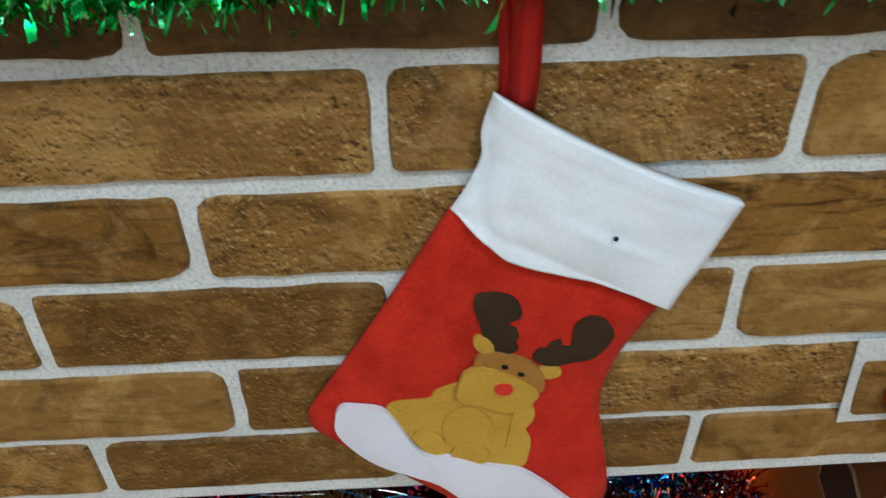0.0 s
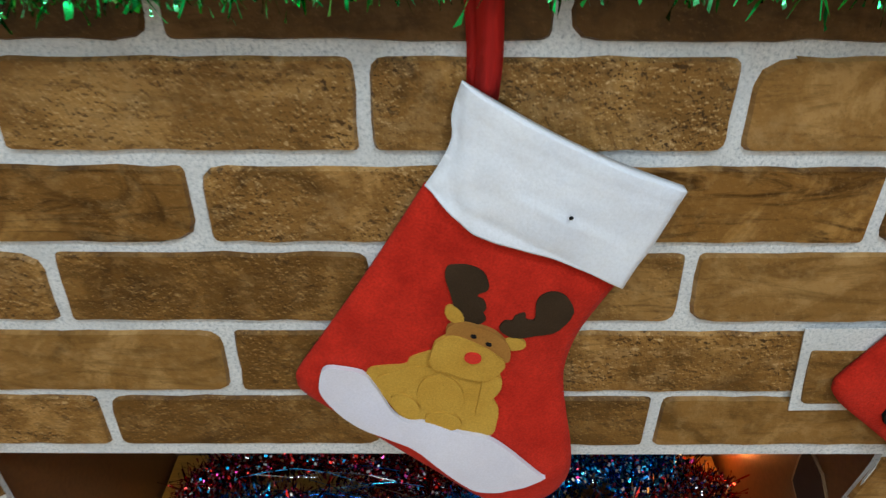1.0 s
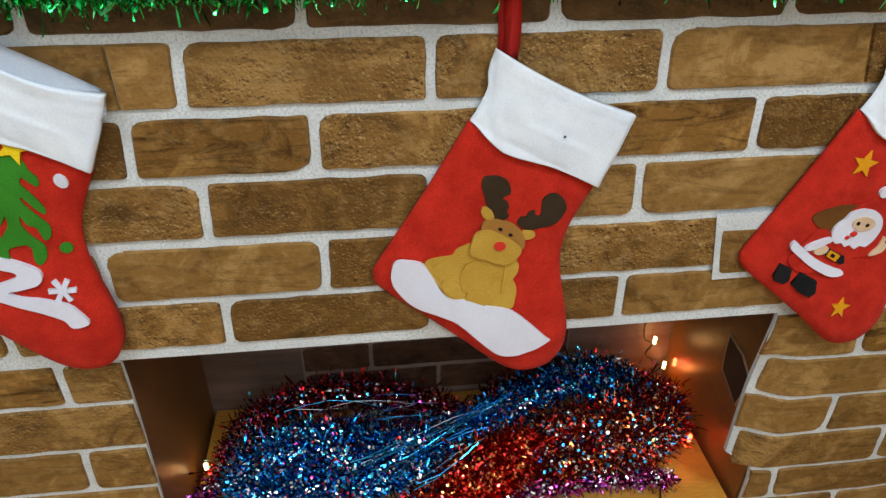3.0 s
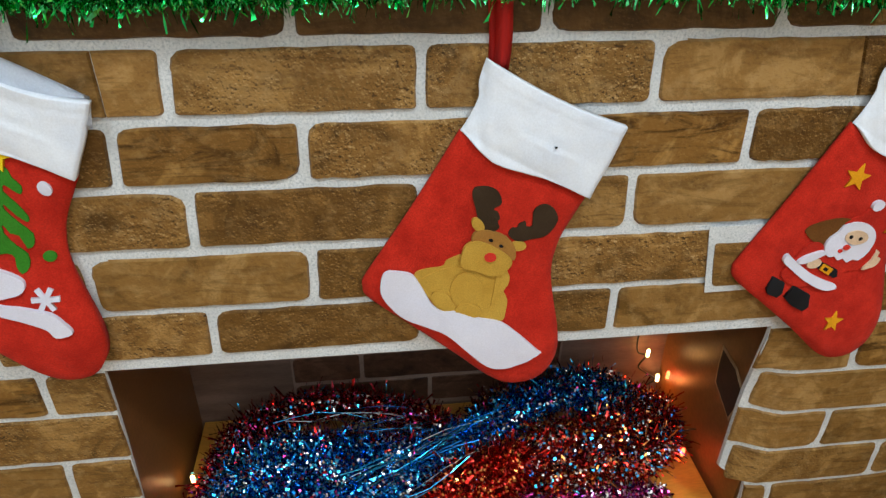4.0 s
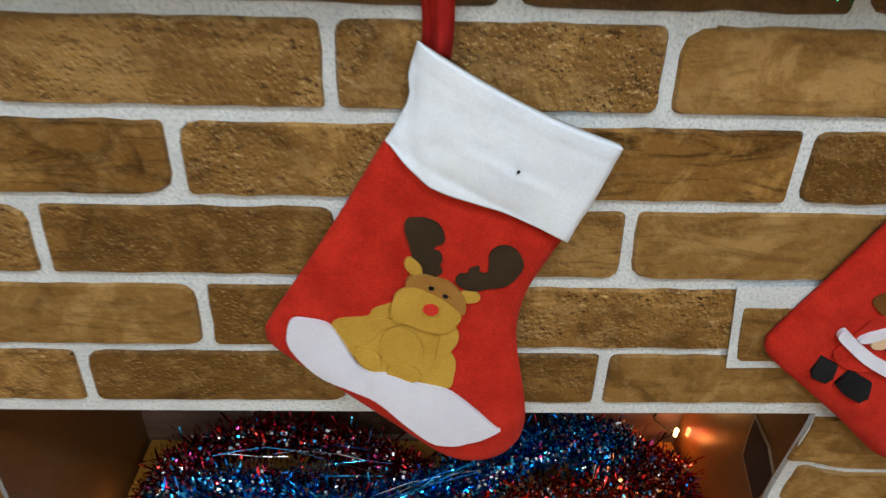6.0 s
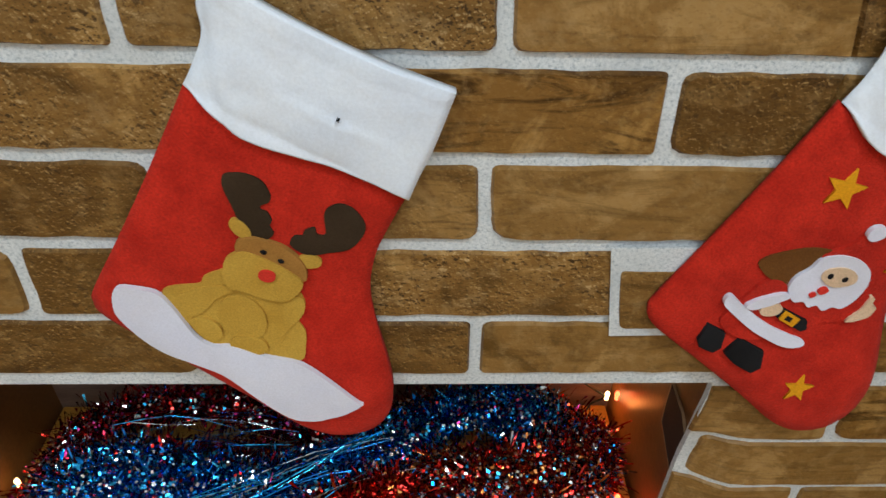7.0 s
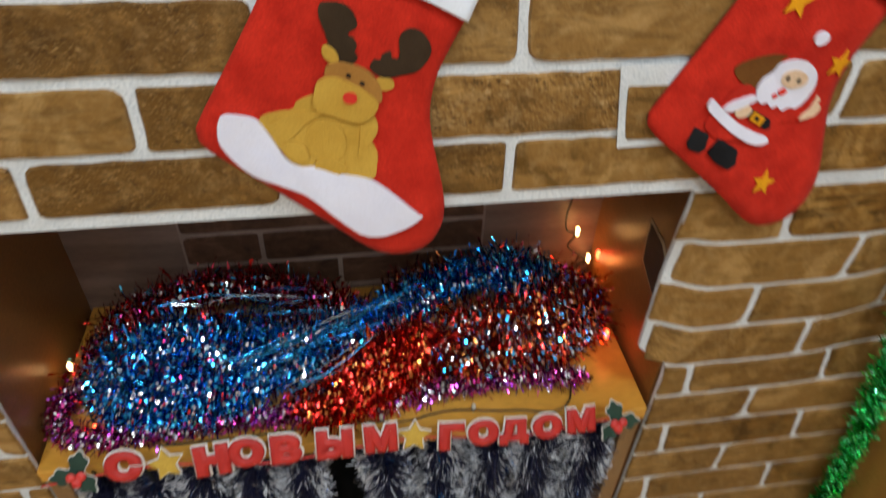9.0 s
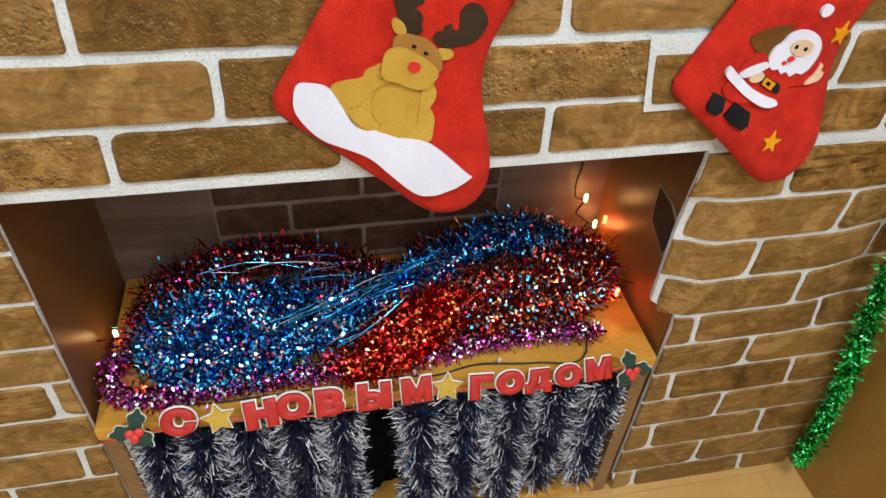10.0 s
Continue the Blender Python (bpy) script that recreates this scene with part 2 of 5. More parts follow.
# ---- builders ----
def finish(name, bm, mats, parent=None, label="", smooth=False):
    me = bpy.data.meshes.new(name)
    bm.normal_update()
    bm.to_mesh(me)
    bm.free()
    for m in mats if isinstance(mats, (list, tuple)) else [mats]:
        me.materials.append(m)
    if smooth:
        me.polygons.foreach_set("use_smooth", [True] * len(me.polygons))
    ob = new(name, me)
    if parent is not None:
        ob.parent = parent
    if label:
        tagged(ob, label)
    return ob


def part(name, bm, material, parent, label="", smooth=False):
    return finish(name, bm, material, parent, label, smooth)


def thing(name, label, category, group="", kind=""):
    return tagged(new(name), label, category, group, kind)


def box_bm(x0, x1, y0, y1, z0, z1, bevel=0.0, bm=None):
    bm = bm or bmesh.new()
    made = bmesh.ops.create_cube(bm, size=1.0, matrix=Matrix.Translation(((x0 + x1) / 2, (y0 + y1) / 2, (z0 + z1) / 2)) @ Matrix.Diagonal((x1 - x0, y1 - y0, z1 - z0, 1)))
    if bevel:
        edges = list({e for v in made["verts"] for e in v.link_edges})
        bmesh.ops.bevel(bm, geom=edges, offset=bevel, segments=2, affect="EDGES", profile=0.6)
    return bm


def spline(points, closed=True, steps=6):
    """Catmull-Rom through the points (tuples of any length)."""
    p = [np.array(q, float) for q in points]
    n, out = len(p), []
    for i in range(n if closed else n - 1):
        if closed:
            a, b, c, d = p[i - 1], p[i], p[(i + 1) % n], p[(i + 2) % n]
        else:
            a, b, c, d = p[max(i - 1, 0)], p[i], p[i + 1], p[min(i + 2, n - 1)]
        for k in range(steps):
            t = k / steps
            out.append(0.5 * (2 * b + (c - a) * t + (2 * a - 5 * b + 4 * c - d) * t * t + (3 * b - a - 3 * c + d) * t ** 3))
    if not closed:
        out.append(p[-1])
    return np.array(out)


def tube(points, radius, sides=6, bm=None):
    """A round tube along points."""
    bm = bm or bmesh.new()
    rings = []
    for i, q in enumerate(points):
        a, b = Vector(points[max(i - 1, 0)]), Vector(points[min(i + 1, len(points) - 1)])
        d = (b - a).normalized()
        u = d.orthogonal().normalized()
        w = d.cross(u)
        rings.append([bm.verts.new(Vector(q) + radius * (math.cos(k * math.tau / sides) * u + math.sin(k * math.tau / sides) * w)) for k in range(sides)])
    for r, s in zip(rings, rings[1:]):
        # keep the rings aligned
        off = min(range(sides), key=lambda o: (r[0].co - s[o].co).length)
        for k in range(sides):
            bm.faces.new((r[k], r[(k + 1) % sides], s[(k + 1 + off) % sides], s[(k + off) % sides]))
    bm.faces.new(rings[0][::-1])
    bm.faces.new(rings[-1])
    return bm


# ---- room ----
room_label = "plain cool white painted room wall"
tagged(finish("wall_north", box_bm(-2.6, 2.2, 0.345, 0.45, 0.0, 2.6), M_PAINT), room_label, "wall", kind="structure")
tagged(finish("wall_south", box_bm(-2.6, 2.2, -3.3, -3.2, 0.0, 2.6), M_PAINT), room_label, "wall", kind="structure")
tagged(finish("wall_west", box_bm(-2.7, -2.6, -3.2, 0.345, 0.0, 2.6), M_PAINT), room_label, "wall", kind="structure")
tagged(finish("wall_east", box_bm(2.2, 2.3, -3.2, 0.345, 0.0, 2.6), M_PAINT), room_label, "wall", kind="structure")
tagged(finish("ceiling", box_bm(-2.7, 2.3, -3.3, 0.45, 2.6, 2.7), M_CEIL), "plain white ceiling", "ceiling", kind="structure")
floor = tagged(finish("floor", box_bm(-2.7, 2.3, -3.3, 0.45, -0.1, -0.008), M_BOARDSIDE), "pale yellow wood laminate floor of short staggered planks", "floor", kind="structure")

for lx, ly, watts in LAMPS:
    lamp = thing("ceiling_light", "square white ceiling light panel", "ceiling light", "ceiling lights")
    lamp.location = (lx, ly, 2.6)
    part("frame", box_bm(-0.2, 0.2, -0.2, 0.2, -0.04, 0.0, 0.004), M_CEIL, lamp)
    part("diffuser", box_bm(-0.17, 0.17, -0.17, 0.17, -0.05, -0.0405, 0.003), M_DIFFUSER, lamp)

# ochre side of a cupboard that stands against the fireplace
cup = thing("cupboard", "ochre wood cupboard side standing against the fireplace", "cupboard")
part("side_panel", box_bm(0.775, 0.795, -0.62, 0.30, 0.0, 1.5, 0.002), M_PANELWOOD, cup)
part("front_panel", box_bm(0.797, 1.3, -0.62, -0.60, 0.0, 1.5, 0.002), M_PANELWOOD, cup)
part("top_panel", box_bm(0.775, 1.3, -0.62, 0.30, 1.502, 1.522, 0.002), M_PANELWOOD, cup)

# ---- mock fireplace ----
FIRE_L, FIRE_R, FIRE_TOP = -0.76, 0.762, 1.135
OPEN_L, OPEN_R, OPEN_TOP = -0.350, 0.367, 0.730
BACK_Y = 0.275
JAMB_STEP = 0.4585


def smooth01(a, b, x):
    t = min(max((x - a) / (b - a), 0.0), 1.0)
    return t * t * (3 - 2 * t)


def curl(x, z):
    """The paper front of the right jamb bows back towards its free edge, and the whole front is a little wavy."""
    c = 0.018 * smooth01(0.425, 0.372, x) * smooth01(0.72, 0.6, z) * smooth01(0.43, 0.48, z) if x > 0.3 and z < 0.735 else 0.0
    if x > 0.55 and z < 0.735:
        c += 0.016 * smooth01(0.58, 0.70, x) * smooth01(0.72, 0.58, z) * smooth01(0.36, 0.5, z)
    return c + 0.0016 * noise.noise(Vector((x * 3.1, z * 2.7, 4.2)))


fire = thing("mock_fireplace", "cardboard mock fireplace covered in brown brick-print paper with pale mortar", "fireplace")


def sheet_bm(x0f, x1f, z0, z1, nx, nz, thick=0.006):
    """A panel of the front, bent by curl(); x0f and x1f give its edges by height."""
    bm = bmesh.new()
    front, back = [], []
    for j in range(nz + 1):
        z = z0 + (z1 - z0) * j / nz
        xa, xb = x0f(z), x1f(z)
        front.append([bm.verts.new((xa + (xb - xa) * i / nx, curl(xa + (xb - xa) * i / nx, z), z)) for i in range(nx + 1)])
        back.append([bm.verts.new((v.co.x, v.co.y + thick, z)) for v in front[-1]])
    for j in range(nz):
        for i in range(nx):
            bm.faces.new((front[j][i], front[j][i + 1], front[j + 1][i + 1], front[j + 1][i]))
            bm.faces.new((back[j][i], back[j + 1][i], back[j + 1][i + 1], back[j][i + 1]))
        bm.faces.new((front[j][0], front[j + 1][0], back[j + 1][0], back[j][0]))
        bm.faces.new((front[j][nx], back[j][nx], back[j + 1][nx], front[j + 1][nx]))
    for i in range(nx):
        bm.faces.new((front[0][i], back[0][i], back[0][i + 1], front[0][i + 1]))
        bm.faces.new((front[nz][i], front[nz][i + 1], back[nz][i + 1], back[nz][i]))
    return bm


def jamb_edge(z):
    """Free edge of the right jamb's paper: it steps back below the fifth course."""
    return OPEN_R + 0.006 * smooth01(0.7, 0.62, z) if z > JAMB_STEP else 0.4065 + 0.012 * smooth01(0.05, 0.0, z)


lintel = part("lintel_panel", sheet_bm(lambda z: FIRE_L, lambda z: FIRE_R, OPEN_TOP, FIRE_TOP, 60, 16), M_MORTAR, fire)
jamb_l = part("jamb_panel", sheet_bm(lambda z: FIRE_L, lambda z: OPEN_L - 0.008 * smooth01(0.7, 0.4, z), 0.0, OPEN_TOP - 0.0005, 16, 30), M_MORTAR, fire)
jamb_r = part("jamb_panel", sheet_bm(jamb_edge, lambda z: FIRE_R, JAMB_STEP, OPEN_TOP - 0.0005, 24, 14), M_MORTAR, fire)
jamb_low = part("jamb_panel", sheet_bm(jamb_edge, lambda z: FIRE_R, 0.0, JAMB_STEP - 0.0002, 24, 20), M_MORTAR, fire)
part("side_panel", box_bm(FIRE_L, FIRE_L + 0.008, 0.008, 0.343, 0.0, FIRE_TOP), M_CARD, fire)
part("side_panel", box_bm(FIRE_R - 0.008, FIRE_R, 0.008, 0.343, 0.0, FIRE_TOP), M_CARD, fire)
part("top_panel", box_bm(FIRE_L, FIRE_R, 0.008, 0.343, FIRE_TOP - 0.002, FIRE_TOP + 0.008), M_CARD, fire)
INNER_L, INNER_R = -0.364, 0.405
part("inner_side", box_bm(INNER_L - 0.008, INNER_L, 0.010, 0.290, 0.0, 0.75), M_SIDE, fire, "glossy brown inner side board")
part("inner_side", box_bm(INNER_R, INNER_R + 0.008, 0.010, 0.290, 0.0, 0.75), M_SIDE, fire, "glossy brown inner side board")
part("inner_top", box_bm(INNER_L - 0.008, INNER_R + 0.008, 0.010, 0.290, 0.752, 0.760), M_SIDE, fire)
# hole in the side board: a flat dark face paints its shaded inside
bm = bmesh.new()
for grow, dx in ((1.0, 0.0016), (1.12, 0.0008)):
    ring = [(0.117, 0.534), (0.121, 0.560), (0.122, 0.590), (0.085, 0.586), (0.062, 0.570), (0.064, 0.535), (0.070, 0.512)]
    vs = [bm.verts.new((INNER_R - dx, 0.086 + (y - 0.086) * grow, 0.553 + (z - 0.553) * grow)) for y, z in ring]
    wall_side = [bm.verts.new((INNER_R + 0.0002, v.co.y, v.co.z)) for v in vs]
    bm.faces.new(vs).material_index = 0 if grow == 1.0 else 1
    for i in range(7):
        bm.faces.new((vs[i], wall_side[i], wall_side[(i + 1) % 7], vs[(i + 1) % 7])).material_index = 1
bmesh.ops.recalc_face_normals(bm, faces=bm.faces)
part("patch", bm, [M_HOLE_SHADE, M_CARD], fire, "cut-out hole with a painted dark inside and a pale rim")
back = part("back_panel", box_bm(INNER_L, INNER_R, BACK_Y, BACK_Y + 0.012, 0.0, 0.75), M_BACK_PALE, fire, "pinkish backing paper")
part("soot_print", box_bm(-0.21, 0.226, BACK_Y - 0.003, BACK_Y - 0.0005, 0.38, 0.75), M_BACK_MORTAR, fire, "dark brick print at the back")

# ---- open cabinet set into the fireplace ----
CAB_L, CAB_R, CAB_TOP = -0.358, 0.400, 0.378
cab = thing("open_cabinet", "low open cabinet with a yellow lacquered top standing inside the fireplace", "cabinet")
part("top_board", box_bm(CAB_L, CAB_R, -0.004, BACK_Y - 0.005, CAB_TOP - 0.022, CAB_TOP, 0.002), M_BOARD, cab, "yellow lacquered top board")
part("side_panel", box_bm(CAB_L + 0.002, CAB_L + 0.024, 0.0, BACK_Y - 0.005, 0.0, CAB_TOP - 0.0225, 0.0015), M_BOARDSIDE, cab, "brown side board")
part("side_panel", box_bm(CAB_R - 0.024, CAB_R - 0.002, 0.0, BACK_Y - 0.005, 0.0, CAB_TOP - 0.0225, 0.0015), M_BOARDSIDE, cab, "brown side board")
part("inner_lining", box_bm(CAB_L + 0.0245, CAB_L + 0.045, 0.003, BACK_Y - 0.03, 0.03, CAB_TOP - 0.023, 0.001), M_GREYBOARD, cab, "grey-white lining strip")
part("bottom_board", box_bm(CAB_L + 0.0245, CAB_R - 0.0245, -0.002, BACK_Y - 0.005, 0.012, 0.030, 0.0015), M_BOARD, cab, "yellow lacquered bottom board")
part("back_board", box_bm(CAB_L + 0.0245, CAB_R - 0.0245, BACK_Y - 0.012, BACK_Y - 0.006, 0.0305, CAB_TOP - 0.0225), M_BOARDSIDE, cab)

# added black sheet that stands in for the dark inside behind the cabinet's mouth
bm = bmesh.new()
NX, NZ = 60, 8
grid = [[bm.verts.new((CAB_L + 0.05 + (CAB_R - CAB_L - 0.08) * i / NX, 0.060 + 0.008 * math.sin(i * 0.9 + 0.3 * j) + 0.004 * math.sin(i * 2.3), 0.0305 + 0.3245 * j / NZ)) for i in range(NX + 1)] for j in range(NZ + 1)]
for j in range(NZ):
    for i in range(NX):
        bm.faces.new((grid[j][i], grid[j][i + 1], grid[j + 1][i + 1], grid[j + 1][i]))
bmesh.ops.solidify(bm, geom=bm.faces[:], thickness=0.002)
tagged(finish("cloth", bm, M_INSIDE_SHADE, smooth=True), "black sheet standing in for the shade inside the open cabinet", "cloth")


# ---- stockings ----
def poly_distance(poly, x, z):
    """Distance from (x, z) to a closed outline (array of points)."""
    a, b = poly, np.roll(poly, -1, axis=0)
    d = b - a
    p = np.array((x, z))
    t = np.clip(((p - a) * d).sum(1) / np.maximum((d * d).sum(1), 1e-12), 0, 1)
    return float(np.sqrt(((a + d * t[:, None] - p) ** 2).sum(1)).min())


CUFF_TL, CUFF_TR, CUFF_BL, CUFF_BR = (0.0, 0.0), (0.127, -0.062), (-0.020, -0.062), (0.101, -0.130)
LEFT = [CUFF_BL, (-0.040, -0.097), (-0.062, -0.134), (-0.087, -0.174), (-0.108, -0.207), (-0.1115, -0.218), (-0.105, -0.233), (-0.063, -0.268), (-0.021, -0.304), (0.015, -0.338), (0.038, -0.351), (0.056, -0.3515)]
RIGHT = [CUFF_BR, (0.090, -0.152), (0.080, -0.175), (0.075, -0.200), (0.0755, -0.222), (0.080, -0.248), (0.086, -0.278), (0.0885, -0.302), (0.086, -0.322), (0.078, -0.338), (0.068, -0.347), (0.056, -0.3515)]
left_line, right_line = spline(LEFT, False, 4), spline(RIGHT, False, 4)
BODY_OUTLINE = np.concatenate([left_line, right_line[::-1][1:]])
CUFF_L = spline([CUFF_TL, (-0.0052, -0.019), (-0.0050, -0.033), (-0.0115, -0.048), CUFF_BL], False, 4)
CUFF_R = spline([CUFF_TR, (0.121, -0.080), (0.1145, -0.098), (0.107, -0.115), CUFF_BR], False, 4)
PUFF, PUFF_RUN = 0.0055, 0.009


def body_front(x, z):
    """Depth of the stocking's front over the wall at a place of its own plane."""
    d = poly_distance(BODY_OUTLINE, x, z)
    w = 0.0022 * noise.noise(Vector((x * 28, z * 20, 1.7))) + 0.0012 * noise.noise(Vector((x * 70 + z * 30, z * 22, 8.1)))
    toe = smooth01(-0.20, -0.31, z)
    puff = PUFF + 0.004 * toe
    return 0.006 + 0.008 * toe + puff * (1 - math.exp(-d / PUFF_RUN)) + w * min(d / 0.01, 1.0)


def cushion(lines, rows, cols, front, sag=None, rear=0.0025):
    """A closed cushion between two side lines, its front given by front(x, z)."""
    a, b = lines
    bm = bmesh.new()
    f, k = [], []
    for j in range(rows + 1):
        u = j / rows * (len(a) - 1)
        i0 = min(int(u), len(a) - 2)
        pa, pb = a[i0] + (a[i0 + 1] - a[i0]) * (u - i0), b[i0] + (b[i0 + 1] - b[i0]) * (u - i0)
        rf, rk = [], []
        for i in range(cols + 1):
            s = i / cols
            x, z = pa + (pb - pa) * s
            if sag:
                z += sag(s, j / rows)
            rf.append(bm.verts.new((x, -front(x, z), z)))
            rk.append(bm.verts.new((x, -rear, z)))
        f.append(rf)
        k.append(rk)
    for j in range(rows):
        for i in range(cols):
            bm.faces.new((f[j][i], f[j + 1][i], f[j + 1][i + 1], f[j][i + 1]))
            bm.faces.new((k[j][i], k[j][i + 1], k[j + 1][i + 1], k[j + 1][i]))
        bm.faces.new((f[j][0], k[j][0], k[j + 1][0], f[j + 1][0]))
        bm.faces.new((f[j][cols], f[j + 1][cols], k[j + 1][cols], k[j][cols]))
    for i in range(cols):
        bm.faces.new((f[0][i], f[0][i + 1], k[0][i + 1], k[0][i]))
        bm.faces.new((f[rows][i], k[rows][i], k[rows][i + 1], f[rows][i + 1]))
    bmesh.ops.remove_doubles(bm, verts=bm.verts, dist=0.00005)
    bmesh.ops.recalc_face_normals(bm, faces=bm.faces)
    return bm


def cuff_front(gape, mouth=0.005):
    outline = np.concatenate([CUFF_L, CUFF_R[::-1]])

    def front(x, z):
        s = min(max((x - CUFF_BL[0]) / 0.14, 0), 1)
        top = smooth01(-0.03, 0.03, z + 0.49 * x)
        d = min(abs(x - np.interp(-z, -CUFF_L[:, 1], CUFF_L[:, 0])) if z > CUFF_BL[1] else 9, poly_distance(outline, x, z) + 0.012 * max(smooth01(-0.045, -0.004, z + 0.49 * x), smooth01(-0.06, -0.075, z)))
        w = 0.0026 * noise.noise(Vector((x * 22, z * 18, 3.3))) + 0.0008 * noise.noise(Vector((x * 75, z * 60, 5.3)))
        below = -(z + 0.4882 * x) - mouth * math.sin(math.pi * s)
        # sewn hem, and a soft tuck beside the left edge
        w -= 0.0003 * math.exp(-((below - 0.0125) / 0.0028) ** 2)
        tuck = x - np.interp(-z, (0.0, 0.039, 0.054, 0.069, 0.085), (-0.002, -0.004, -0.004, -0.001, 0.003))
        w += 0.0011 * math.exp(-((tuck - 0.004) / 0.0045) ** 2) - 0.0013 * math.exp(-((tuck + 0.0015) / 0.003) ** 2)
        # a dimple with folds running from it
        u, q = x - 0.062, z + 0.077
        w -= 0.0016 * math.exp(-(u * u + q * q) / 0.00004) - 0.0008 * math.exp(-((q + 0.5 * u + 0.004) / 0.004) ** 2 - (u / 0.03) ** 2)
        return 0.007 + 0.0095 * (1 - math.exp(-max(d, 0) / 0.010)) + gape * top * math.sin(math.pi * s) + w

    return front


def cuff_sag(s, v, mouth):
    """The cuff's lower edge hangs in a shallow wave."""
    return -0.0115 * v * ((s / 0.26) * math.exp(1 - s / 0.26)) ** 2.5 - mouth * math.sin(math.pi * s) * (1 - v)


def felt(name, outline, front, material, parent, lift=0.0, thick=0.0016, cuts=3, label=""):
    """A patch of felt lying on the stocking's front; outline is an array of points of the stocking's plane."""
    bm = bmesh.new()
    ring = [bm.verts.new((p[0], 0.0, p[1])) for p in outline]
    edges = [bm.edges.new((ring[i], ring[(i + 1) % len(ring)])) for i in range(len(ring))]
    bmesh.ops.triangle_fill(bm, edges=edges, use_beauty=True)
    if cuts:
        inner = [e for e in bm.edges if len(e.link_faces) == 2]
        if inner:
            bmesh.ops.subdivide_edges(bm, edges=inner, cuts=cuts, use_grid_fill=True)
            bmesh.ops.triangulate(bm, faces=bm.faces)
    for v in bm.verts:
        v.co.y = -(front(v.co.x, v.co.z) + lift + thick)
    rim = [e for e in bm.edges if len(e.link_faces) == 1]
    for e in rim:
        e.smooth = False
    made = bmesh.ops.extrude_edge_only(bm, edges=rim)
    for v in (g for g in made["geom"] if isinstance(g, bmesh.types.BMVert)):
        v.co.y += thick + 0.0022
    bmesh.ops.recalc_face_normals(bm, faces=bm.faces)
    return part(name, bm, material, parent, label, smooth=True)


def oval(cx, cz, rx, rz, turn=0.0, n=20):
    c, s = math.cos(radians(turn)), math.sin(radians(turn))
    return np.array([(cx + rx * math.cos(a) * c - rz * math.sin(a) * s, cz + rx * math.cos(a) * s + rz * math.sin(a) * c) for a in np.linspace(0, math.tau, n, endpoint=False)])


def star_outline(cx, cz, r, turn=90.0, waist=0.45, spikes=5):
    return np.array([(cx + (r if k % 2 == 0 else r * waist) * math.cos(radians(turn) + k * math.pi / spikes), cz + (r if k % 2 == 0 else r * waist) * math.sin(radians(turn) + k * math.pi / spikes)) for k in range(2 * spikes)])


def flake_outline(cx, cz, r, turn=0.0):
    """A six-armed snowflake."""
    pts = []
    for k in range(6):
        a = radians(turn) + k * math.pi / 3
        for da, rr in ((-0.20, 1.0), (0.20, 1.0), (0.5236, 0.36)):
            pts.append((cx + r * rr * math.cos(a + da), cz + r * rr * math.sin(a + da)))
    return np.array(pts)


def stocking(label, at, gape, strap_up, mouth=0.005):
    ob = thing("christmas_stocking", label, "stocking", "stockings on the fireplace")
    ob.location = at
    body = part("body", cushion((left_line, right_line), 64, 26, body_front), M_RED, ob, "red felt stocking body", True)
    part("cuff", cushion((CUFF_L, CUFF_R), 44, 30, cuff_front(gape, mouth), lambda s, v: cuff_sag(s, v, mouth), 0.006), M_PLUSH, ob, "white plush cuff", True)
    # rear lip of the cuff, seen over the front one where it gapes
    lip = bmesh.new()
    rows = [[lip.verts.new((0.003 + (0.110 if mouth < 0.01 else 0.122) * s, -0.0035 - 0.0015 * math.sin(math.pi * s) - (0.0008 if mouth < 0.01 else 0.0024) * j, -(0.0537 if mouth < 0.01 else 0.0596) * s - (0.0085 if mouth < 0.01 else 0.001) - 0.024 * j / 4 + (0.0012 + 0.35 * max(mouth - 0.006, 0.0)) * math.sin(math.pi * s))) for s in np.linspace(0, 1, 21)] for j in range(5)]
    for r, q in zip(rows, rows[1:]):
        for i in range(20):
            lip.faces.new((r[i], q[i], q[i + 1], r[i + 1]))
    bmesh.ops.solidify(lip, geom=lip.faces[:], thickness=0.002)
    part("rear_lip", lip, M_PLUSH, ob, smooth=True)
    # looped ribbon that goes up behind the garland
    bm = bmesh.new()
    for x0, x1, y, lean in ((0.002, 0.009, -0.0, -0.0015), (0.006, 0.0195, -0.0035, 0.001)):
        rows = []
        for j in range(9):
            t = j / 8
            dx = lean * t + 0.0008 * math.sin(5 * t)
            rows.append([bm.verts.new((x + dx, y - 0.003 * math.sin(math.pi * t) - 0.001 * (i == 1), -0.012 + (strap_up + 0.012) * t)) for i, x in enumerate((x0, (x0 + x1) / 2, x1))])
        for r, s in zip(rows, rows[1:]):
            for i in range(2):
                bm.faces.new((r[i], r[i + 1], s[i + 1], s[i]))
    bmesh.ops.solidify(bm, geom=bm.faces[:], thickness=0.0012)
    part("hanging_loop", bm, M_STRAP, ob, "red ribbon loop", True)
    return ob


def onto_foot(x, z):
    """Moves a place of the wall's plane onto the swelling foot."""
    k = max(-0.19 - z, 0.0) / 0.126
    return x + 0.003 * k * (0.09 - x) / 0.15, z + 0.0155 * k


def patch(ob, name, pts, material, lift=0.0, label="", smooth=True, steps=4):
    outline = spline(pts, True, steps) if smooth else np.array(pts)
    return felt(name, outline, body_front, material, ob, lift, label=label)


